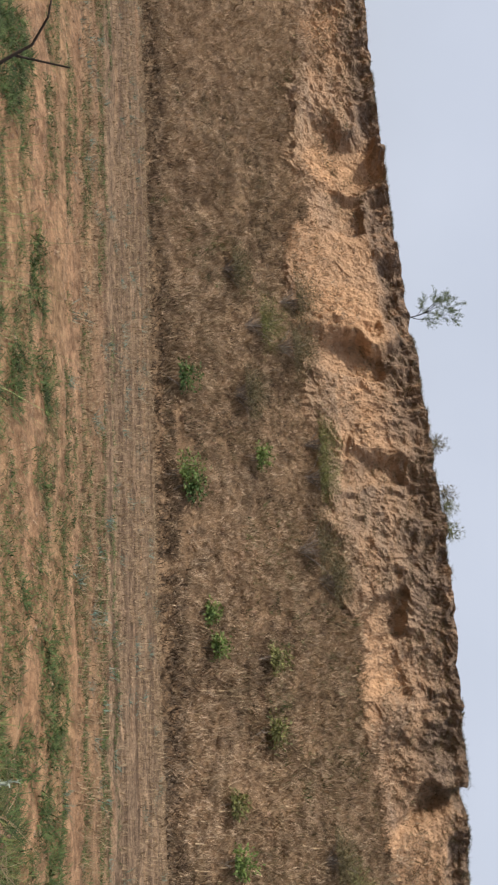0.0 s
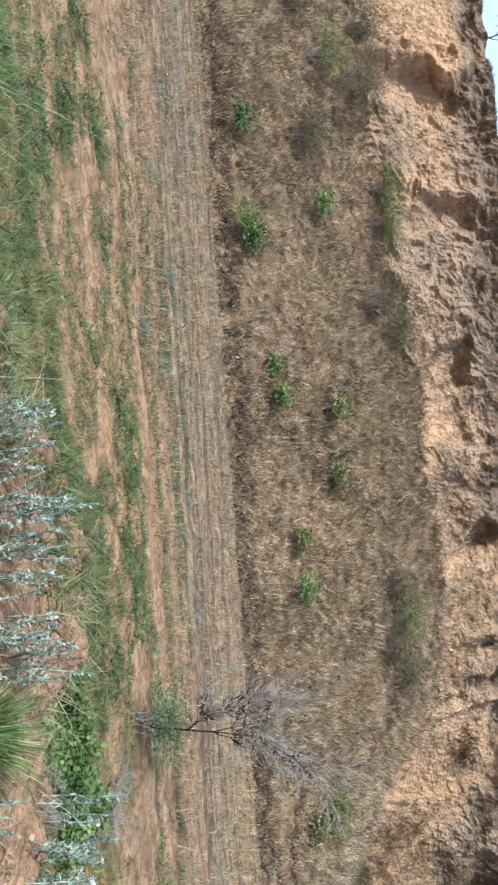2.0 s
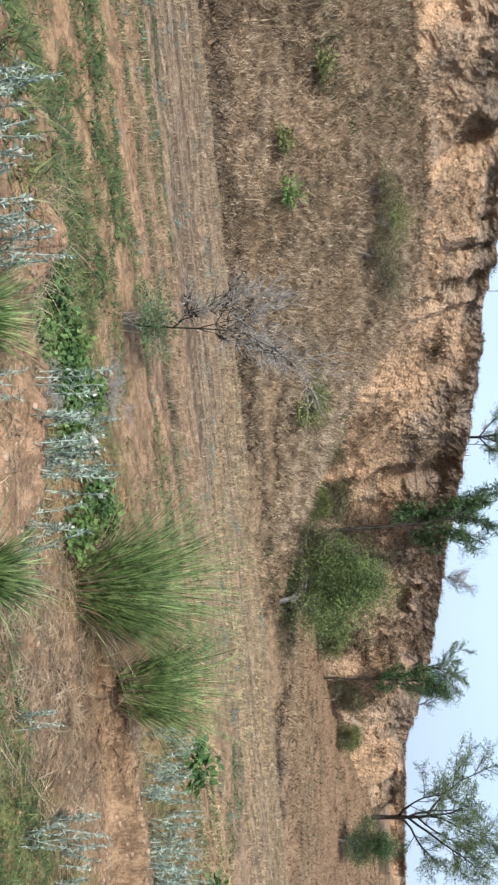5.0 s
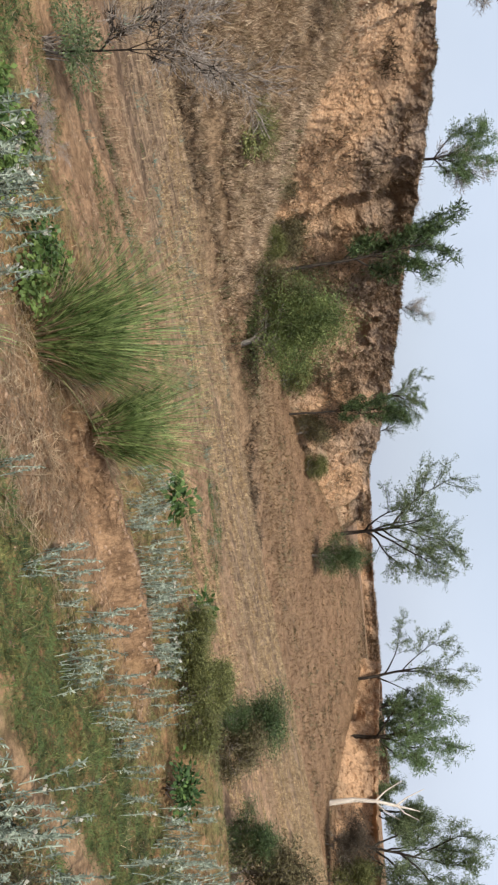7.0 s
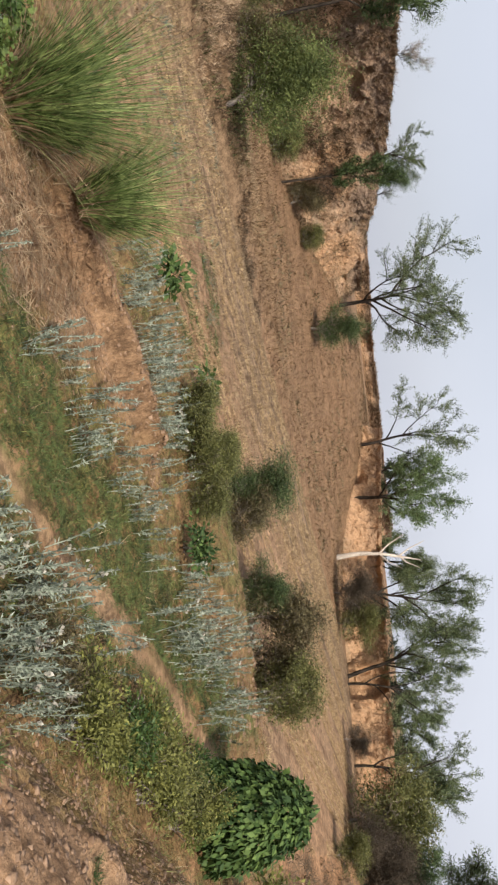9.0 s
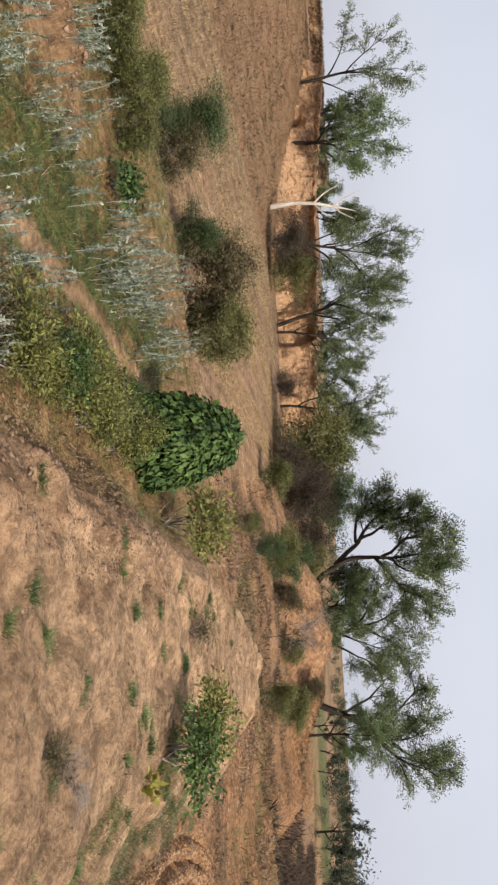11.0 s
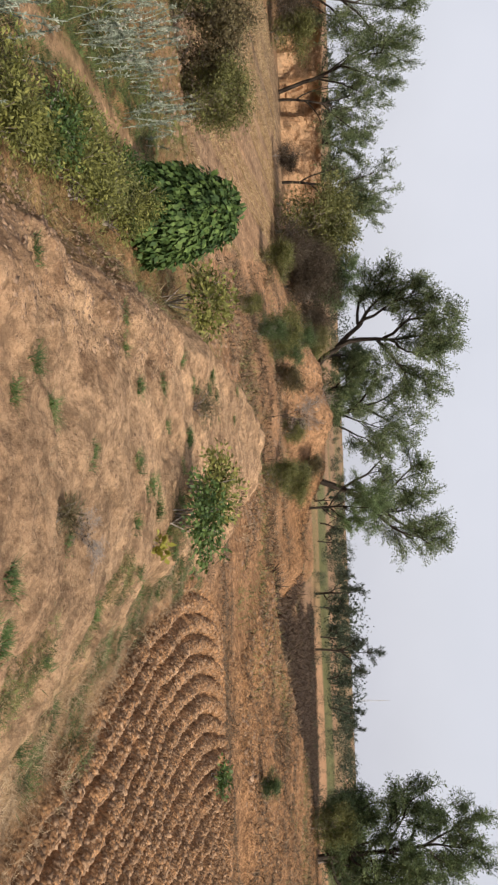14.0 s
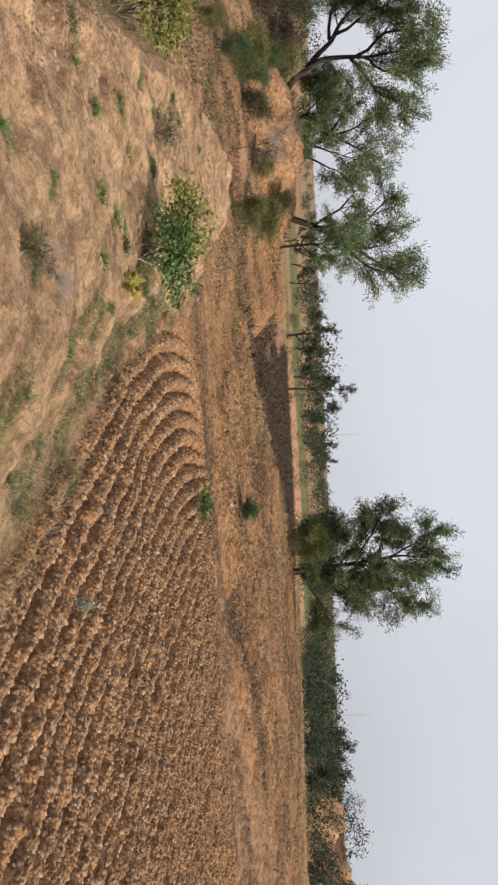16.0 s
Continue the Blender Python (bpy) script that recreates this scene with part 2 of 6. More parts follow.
# ---- materials ----
class Nodes:
    """A short hand for node materials."""

    def __init__(self, name, rough_=0.9, spec=0.2):
        self.mat = bpy.data.materials.new(name)
        self.mat.use_nodes = True
        self.n, self.l = self.mat.node_tree.nodes, self.mat.node_tree.links
        self.b = self.n["Principled BSDF"]
        self.b.inputs["Roughness"].default_value = rough_
        self.b.inputs["Specular IOR Level"].default_value = spec
        self.co = self.n.new("ShaderNodeTexCoord").outputs["Object"]

    def put(self, socket, v):
        if hasattr(v, "links"):
            self.l.new(v, socket)
        else:
            socket.default_value = v

    def noise(self, scale, detail=4, rough_=0.6, at=None, stretch=None, turn=0.0):
        t = self.n.new("ShaderNodeTexNoise")
        t.inputs["Scale"].default_value, t.inputs["Detail"].default_value = scale, detail
        t.inputs["Roughness"].default_value = rough_
        src = at or self.co
        if stretch:
            m = self.n.new("ShaderNodeMapping")
            m.vector_type = "TEXTURE"
            m.inputs["Scale"].default_value = tuple(1 / v for v in stretch)
            m.inputs["Rotation"].default_value = (0, 0, turn)
            self.l.new(src, m.inputs[0])
            src = m.outputs[0]
        self.l.new(src, t.inputs["Vector"])
        return t.outputs["Fac"]

    def cells(self, scale, feature="F1", out="Distance"):
        t = self.n.new("ShaderNodeTexVoronoi")
        t.feature = feature
        t.inputs["Scale"].default_value = scale
        self.l.new(self.co, t.inputs["Vector"])
        return t.outputs[out]

    def ramp(self, fac, lo, hi, a=0.0, b=1.0):
        t = self.n.new("ShaderNodeMapRange")
        t.interpolation_type = "SMOOTHSTEP"
        for i, v in enumerate((lo, hi, a, b)):
            t.inputs[i + 1].default_value = v
        self.put(t.inputs[0], fac)
        return t.outputs[0]

    def mix(self, fac, a, b, how="MIX"):
        t = self.n.new("ShaderNodeMix")
        t.data_type, t.blend_type = "RGBA", how
        for i, v in ((0, fac), (6, a), (7, b)):
            self.put(t.inputs[i], (*v, 1) if isinstance(v, tuple) and len(v) == 3 else v)
        return t.outputs[2]

    def math(self, op, a, b=0.0):
        t = self.n.new("ShaderNodeMath")
        t.operation = op
        self.put(t.inputs[0], a), self.put(t.inputs[1], b)
        return t.outputs[0]

    def attr(self, name):
        t = self.n.new("ShaderNodeAttribute")
        t.attribute_name = name
        return t.outputs["Color"]

    def split(self, colour):
        t = self.n.new("ShaderNodeSeparateColor")
        self.l.new(colour, t.inputs[0])
        return t.outputs[0], t.outputs[1], t.outputs[2]

    def island(self):
        return self.n.new("ShaderNodeNewGeometry").outputs["Random Per Island"]

    def random(self):
        return self.n.new("ShaderNodeObjectInfo").outputs["Random"]

    def done(self, colour, bump=None, strength=0.5, distance=0.02):
        self.put(self.b.inputs["Base Color"], (*colour, 1) if isinstance(colour, tuple) else colour)
        if bump is not None:
            t = self.n.new("ShaderNodeBump")
            t.inputs["Strength"].default_value, t.inputs["Distance"].default_value = strength, distance
            self.l.new(bump, t.inputs["Height"])
            self.l.new(t.outputs[0], self.b.inputs["Normal"])
        return self.mat


def leafy(name, dark, light, gloss=0.55, through=0.25, by="island", patchy=0.35, clump=4.0, deep=0.7):
    m = Nodes(name, gloss, 0.3)
    fac = m.island() if by == "island" else m.random()
    # dark clump patches: uneven tone, plus shade between leaves put into the colour
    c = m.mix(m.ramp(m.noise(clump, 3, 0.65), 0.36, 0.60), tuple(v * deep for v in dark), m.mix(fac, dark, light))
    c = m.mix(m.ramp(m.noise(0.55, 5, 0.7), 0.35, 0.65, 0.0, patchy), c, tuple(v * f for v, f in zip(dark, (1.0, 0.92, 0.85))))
    c = m.mix(1.0, c, (0.9, 0.9, 0.9), "MULTIPLY")
    mat = m.done(c)
    t = m.n.new("ShaderNodeBsdfTranslucent")
    m.l.new(c, t.inputs[0])
    s = m.n.new("ShaderNodeMixShader")
    s.inputs[0].default_value = through
    m.l.new(m.b.outputs[0], s.inputs[1]), m.l.new(t.outputs[0], s.inputs[2])
    m.l.new(s.outputs[0], m.n["Material Output"].inputs[0])
    return mat


def ground_material():
    """Reddish loam; zone: R dry grass and litter, G green cover, B fresh tilled or bare orange earth; wear: R trodden path, G bleached crust, B stubble."""
    m = Nodes("loam", 0.95, 0.1)
    dry, green, bare = m.split(m.attr("zone"))
    path, crust, stubble = m.split(m.attr("wear"))
    big, mid, fine = m.noise(0.35, 5), m.noise(3.0, 6, 0.65), m.noise(26.0, 5, 0.7)
    soil = m.mix(m.ramp(mid, 0.3, 0.7), (0.215, 0.128, 0.077), (0.325, 0.205, 0.128))
    soil = m.mix(m.ramp(big, 0.35, 0.7), soil, (0.29, 0.175, 0.108))
    orange = m.mix(m.ramp(mid, 0.3, 0.7), (0.335, 0.195, 0.11), (0.45, 0.28, 0.168))
    c = m.mix(bare, soil, orange)
    pale = m.mix(m.ramp(fine, 0.3, 0.7), (0.57, 0.378, 0.233), (0.72, 0.50, 0.325))
    c = m.mix(m.math("MULTIPLY", crust, m.ramp(m.noise(1.6, 9, 0.75), 0.33, 0.5)), c, pale)
    c = m.mix(m.math("MULTIPLY", crust, m.ramp(m.noise(5.0, 7, 0.8, stretch=(1.0, 0.45, 1.0), turn=0.5), 0.57, 0.66, 0.0, 0.6)), c, (0.25, 0.165, 0.108))
    c = m.mix(m.math("MULTIPLY", crust, m.ramp(m.noise(6.5, 9, 0.8, stretch=(1.0, 0.6, 1.0), turn=-0.4), 0.58, 0.64, 0.0, 0.6)), c, (0.155, 0.10, 0.066))
    c = m.mix(m.math("MULTIPLY", crust, m.ramp(m.noise(16.0, 9, 0.85), 0.56, 0.61, 0.0, 0.7)), c, (0.20, 0.128, 0.08))
    # litter coloured dark so that the gaps between tufts look shaded
    straw = m.mix(m.ramp(m.noise(40, 3, 0.8, stretch=(1, 1, 0.2)), 0.35, 0.65), (0.115, 0.08, 0.052), (0.30, 0.215, 0.14))
    c = m.mix(m.math("MULTIPLY", dry, m.ramp(m.noise(1.7, 6, 0.75), 0.05, 0.45)), c, straw)
    streak = m.noise(1.0, 6, 0.7, stretch=(0.22, 3.6, 1.0), turn=radians(-20.5))
    stub = m.mix(m.ramp(fine, 0.35, 0.65), (0.19, 0.132, 0.09), (0.42, 0.315, 0.215))
    stub = m.mix(m.ramp(streak, 0.40, 0.60), stub, (0.135, 0.094, 0.066))
    c = m.mix(m.math("MULTIPLY", stubble, m.ramp(streak, 0.25, 0.5)), c, stub)
    leaf = m.mix(m.ramp(fine, 0.35, 0.65), (0.06, 0.085, 0.03), (0.13, 0.16, 0.06))
    c = m.mix(m.math("MULTIPLY", m.split(m.attr("tilth"))[0], 0.9), c, m.mix(m.ramp(m.noise(9.0, 7, 0.75), 0.35, 0.65), (0.22, 0.135, 0.079), (0.46, 0.30, 0.18)))
    c = m.mix(m.math("MULTIPLY", green, m.ramp(m.noise(4.5, 7, 0.8), 0.33, 0.55)), c, leaf)
    c = m.mix(path, c, m.mix(m.ramp(mid, 0.3, 0.7), (0.30, 0.195, 0.12), (0.42, 0.285, 0.18)))
    c = m.mix(m.math("MULTIPLY", m.ramp(m.noise(60, 3, 0.8), 0.55, 0.75), 0.35), c, (0.13, 0.07, 0.04))
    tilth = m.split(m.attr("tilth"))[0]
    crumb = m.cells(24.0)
    # gaps between the crumbs darkened: their shade is put into the colour
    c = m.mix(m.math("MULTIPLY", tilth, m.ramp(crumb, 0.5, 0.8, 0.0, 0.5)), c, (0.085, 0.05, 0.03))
    worked = m.math("MAXIMUM", tilth, crust)
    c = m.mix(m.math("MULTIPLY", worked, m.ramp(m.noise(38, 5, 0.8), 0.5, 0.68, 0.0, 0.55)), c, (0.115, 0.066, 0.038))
    c = m.mix(m.math("MULTIPLY", worked, m.ramp(m.noise(33, 5, 0.8), 0.54, 0.7, 0.0, 0.6)), c, (0.56, 0.385, 0.24))
    c = m.mix(tilth, c, m.mix(1.0, c, (1.06, 0.96, 0.86), "MULTIPLY"))
    c = m.mix(1.0, c, (0.85, 0.835, 0.81), "MULTIPLY")
    grain = m.ramp(m.noise(5.5, 8, 0.82), 0.40, 0.60)
    c = m.mix(1.0, c, m.mix(grain, (0.64, 0.62, 0.60), (1.38, 1.35, 1.30)), "MULTIPLY")
    c = m.mix(1.0, c, m.mix(m.ramp(m.noise(1.2, 6, 0.7), 0.35, 0.65), (0.86, 0.85, 0.84), (1.12, 1.12, 1.11)), "MULTIPLY")
    h = m.math("ADD", m.math("MULTIPLY", fine, 0.6), m.math("MULTIPLY", m.noise(90, 3, 0.7), 0.4))
    h = m.math("SUBTRACT", h, m.math("MULTIPLY", tilth, m.math("MULTIPLY", crumb, 1.3)))
    h = m.math("ADD", h, m.math("MULTIPLY", crust, m.math("MULTIPLY", m.noise(11.0, 7, 0.8), 1.9)))
    return m.done(c, h, 0.85, 0.04)


def cliff_material():
    """Bedded clay bluff: orange where fresh, grey-brown where weathered, dark along the rim."""
    m = Nodes("bluff_clay", 0.95, 0.1)
    rim, fresh, grass = m.split(m.attr("zone"))
    mid, fine = m.noise(0.8, 7, 0.7), m.noise(7.0, 6, 0.7)
    beds = m.noise(1.0, 5, 0.65, stretch=(0.25, 0.25, 2.2))
    c = m.mix(m.ramp(mid, 0.35, 0.65), (0.29, 0.19, 0.12), (0.48, 0.33, 0.215))
    c = m.mix(m.ramp(beds, 0.42, 0.62), c, (0.31, 0.228, 0.162))
    c = m.mix(fresh, c, m.mix(m.ramp(fine, 0.3, 0.7), (0.40, 0.245, 0.142), (0.55, 0.36, 0.215)))
    c = m.mix(m.math("MULTIPLY", grass, m.ramp(m.noise(2.5, 6, 0.75), 0.35, 0.6)), c, (0.30, 0.217, 0.14))
    c = m.mix(m.math("MULTIPLY", rim, m.ramp(m.noise(1.6, 7, 0.75), 0.37, 0.52)), c, m.mix(m.ramp(m.noise(5.0, 6, 0.75), 0.35, 0.65), (0.12, 0.089, 0.069), (0.25, 0.185, 0.137)))
    c = m.mix(m.math("MULTIPLY", m.ramp(m.noise(6, 8, 0.75), 0.52, 0.64), 0.6), c, (0.12, 0.082, 0.056))
    c = m.mix(1.0, c, (1.08, 1.05, 1.02), "MULTIPLY")
    h = m.math("ADD", m.math("MULTIPLY", m.noise(9.0, 9, 0.75), 0.7), m.math("MULTIPLY", m.cells(11.0), 0.4))
    return m.done(c, h, 1.0, 0.14)


LOAM, CLAY = ground_material(), cliff_material()


def sheet(name, verts, nu, nv, material, layers=None, closed=False):
    """One mesh over a grid of nu x nv points."""
    me = bpy.data.meshes.new(name)
    i, j = np.meshgrid(np.arange(nu - (0 if closed else 1)), np.arange(nv - 1), indexing="ij")
    a, b = i * nv + j, ((i + 1) % nu) * nv + j
    quads = np.stack([a, b, b + 1, a + 1], -1).reshape(-1, 4).astype(np.int32)
    me.vertices.add(len(verts)), me.loops.add(quads.size), me.polygons.add(len(quads))
    me.vertices.foreach_set("co", verts.astype(np.float32).ravel())
    me.loops.foreach_set("vertex_index", quads.ravel())
    me.polygons.foreach_set("loop_start", np.arange(0, quads.size, 4, dtype=np.int32))
    me.polygons.foreach_set("use_smooth", np.ones(len(quads), bool))
    me.update()
    for key, values in (layers or {}).items():
        at = me.attributes.new(key, "FLOAT_COLOR", "POINT")
        at.data.foreach_set("color", np.concatenate([values, np.ones((len(values), 1))], 1).astype(np.float32).ravel())
    me.materials.append(material)
    return new(name, me)


# bare broken earth from the reeds' foot along the verge
RUBBLE = [(4.3, 3.4), (5.4, 3.35), (7.0, 3.2), (8.6, 2.5)]


def build_ground():
    az = np.radians(np.concatenate([np.arange(-34, 98, 0.4), np.arange(98, 161, 0.22), np.arange(161, 326, 4.0)]))
    r = np.concatenate([[0.02, 0.5, 1, 1.5], 2.0 * 1.01 ** np.arange(0, 41), 3.01 * 1.005 ** np.arange(0, 400), 22.2 * 1.01 ** np.arange(0, 112), np.geomspace(68, 120, 40)[:-1], np.geomspace(120, 4500, 50)])
    A, Rr = np.meshgrid(az, r, indexing="ij")
    x, y = (Rr * np.sin(A)).ravel(), (Rr * np.cos(A)).ravel()
    z = land(x, y)
    ye, yn, yc = fade(EDGE_X, EDGE_Y, x), fade(NEAR_X, NEAR_Y, x), fade(BLUFF_X, BLUFF_Y, x)
    d, n, rr = (y - ye) * 0.87, yn - y, np.hypot(x, y)
    patch, patch2 = rough(x, y, 2.2, 61, 4), rough(x, y, 6.0, 62, 3)
    south = smooth(0.8, -1.6, y + 0.42 * x + 1.0)
    field = (d < 0) & (n < 0)
    k = signed(KNOLL, x, y)
    ph = furrow_phase(x, y)
    p = line_dist(PATH, x, y)
    onpath = smooth(0.16, 0.04, p + 0.15 * rough(x, y, 0.6, 63)) * (0.75 + 0.4 * patch) * (n > 0)
    # green rows in the field: denser to the north-west, along the sowing lines
    rows = smooth(0.2, 1.1, np.sin(d * 2 * np.pi / 1.7 + 2 * patch2) * 0.4 + 0.5 + 0.7 * patch)
    green = np.where(field, rows * smooth(16, -2, x) * smooth(-2.5, -6, d) * 0.16, 0)
    verge = (n > 0) & (south < 0.5) & (k > 0)
    green = np.where(verge, (0.45 + 0.6 * patch) * smooth(17, 13, x), green)
    green = np.where(verge & (y > fade([3, 6, 9, 12], [2.6, 1.2, 0.2, -0.9], x)) & (p < 1.5), 0.95, green)
    green = np.where((south > 0.5) & (x < 9.8) & (y > -7.5), np.maximum(green, (0.1 + 0.5 * patch) * smooth(-0.9, -0.4, ph + 0.4 * patch) * smooth(0.15, -0.1, ph)), green)
    dry = np.where(d > 0, (0.9 + 0.3 * patch2) * (1 - 0.55 * smooth(17, 24, x)), 0) + np.where(n > 0, 0.3 + 0.35 * patch, 0) * smooth(0.9, -0.5, k + 0.5 * patch)
    stub = np.where(field, 0.30 + 0.7 * smooth(-4.4, -3.4, d + 0.3 * patch) + 0.3 * patch2 + 0.3 * smooth(5, 12, x), 0)
    crust = np.where(n > 0, 0.8 + 0.4 * patch2, 0) * smooth(0.7, -0.5, k + 0.5 * patch) * smooth(3.0, 5.5, rr)
    crust = np.maximum(crust, np.where(field, 0.75 * smooth(5, 11, x) * smooth(-8, -4, d) * (0.8 + 0.4 * patch), 0))
    tilled = np.where((south > 0.5) & (ph > 0.1), 0.15, 0) + np.where(field, 0.75 * smooth(-3.5, -6.0, d) + 0.3 * patch, 0)
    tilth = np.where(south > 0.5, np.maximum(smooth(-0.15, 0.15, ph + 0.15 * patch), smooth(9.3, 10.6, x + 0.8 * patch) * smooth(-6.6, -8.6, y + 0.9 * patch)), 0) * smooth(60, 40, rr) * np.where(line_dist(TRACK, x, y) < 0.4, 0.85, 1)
    bare = np.clip(tilled + np.where((n > 0) & (south < 0.5) & (k > -0.6), 0.2 + 0.3 * patch, 0) + np.where((n > 0) & (x > 13) & (k > 0.3), 0.45 * smooth(13, 20, x + 2 * patch), 0), 0, 1)
    rubble = smooth(0.9, 0.45, line_dist(RUBBLE, x, y) + 0.3 * patch + 0.07 * np.maximum(x - 5, 0)) * (n > -0.3)
    green, dry, bare = green * (1 - rubble), np.maximum(dry * (1 - 0.7 * rubble), 0.6 * rubble), bare * (1 - 0.8 * rubble)
    crust = crust * (1 - 0.8 * smooth(2.2, 3.2, y))
    tilth = np.maximum(tilth, np.where((n > 0.4) & (x > 12) & (k > 0.4) & (rr < 45), 0.3 * smooth(12, 15, x), 0))
    tilth = np.maximum(tilth, np.where((n > 0.3) & (south < 0.5) & (k > 0.0) & (x < 13) & (p > 0.2), 0.6 - 0.45 * rubble, 0))
    far = smooth(45, 70, rr) * (d < 0)
    dry = dry + far * (0.5 + 0.5 * rough(x, y, 18, 66))
    green = green * (1 - far) + far * (0.5 * smooth(0.78, 0.84, -y / np.maximum(rr, 1)) + 0.75 * smooth(0.0, 0.25, rough(x, y, 45, 64)) + 1.0 * smooth(102, 108, rr) * smooth(150, 135, rr))
    bare = np.clip(bare + far * smooth(80, 84, rr) * smooth(106, 101, rr) * (y < -20), 0, 1)
    dry = dry * (1 - smooth(80, 84, rr) * smooth(106, 101, rr) * (y < -20))
    mound = smooth(7.5, 4.5, line_dist([p[:2] for p in MOUND], x, y) + 3 * patch2)
    dry, green, bare = dry * (1 - mound), green * (1 - mound), np.maximum(bare, mound)
    zone = np.clip(np.stack([dry, green, bare], 1), 0, 1)
    wear = np.clip(np.stack([onpath, crust, stub], 1), 0, 1)
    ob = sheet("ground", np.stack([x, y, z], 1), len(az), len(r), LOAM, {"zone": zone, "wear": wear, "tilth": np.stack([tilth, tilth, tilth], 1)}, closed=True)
    return tagged(ob, "dry reddish loam ground with stubble field, ploughed land and footpath", "ground", kind="structure")


FACE = {}                       # points of each bluff's face, for what grows on it


# marks on the bluff's face: from x, to x, from and to share of height, push outwards, kind
MARKS = [(-9.2, -8.0, 0.25, 0.85, -0.35, "bare"), (-7.1, -6.2, 0.20, 0.62, -0.2, "hollow"), (-5.7, -2.75, 0.02, 0.80, 0.10, "bare"), (-2.85, -2.55, 0.15, 0.92, 0.45, "rib"), (-2.5, -1.45, 0.05, 0.66, -0.32, "hollow"),
         (0.6, 1.5, 0.30, 0.75, -0.25, "hollow"), (4.6, 5.4, 0.05, 0.40, -0.40, "hollow"), (5.8, 6.6, 0.02, 0.35, -0.15, "bare"), (8.7, 9.3, 0.45, 0.98, 0.40, "rib"), (9.45, 9.85, 0.42, 1.10, -0.60, "slot"),
         (10.0, 11.6, 0.05, 0.80, 0.15, "bare"), (11.9, 12.3, 0.40, 1.00, 0.25, "rib"), (12.9, 13.3, 0.35, 1.00, 0.30, "rib"), (13.9, 14.2, 0.30, 1.00, 0.30, "rib"), (14.3, 16.8, 0.06, 0.90, 0.05, "bare"),
         (17.2, 20.2, 0.25, 0.62, 0.15, "bare"), (20.6, 21.3, 0.35, 0.80, -0.50, "hollow"), (22.6, 24.2, 0.30, 0.70, 0.10, "bare"), (27.0, 28.4, 0.30, 0.75, -0.35, "hollow"), (31.0, 33.0, 0.25, 0.70, 0.10, "bare"),
         (36.6, 39.2, 0.15, 0.88, 0.25, "bare"), (39.6, 40.6, 0.20, 0.60, -0.60, "hollow")]


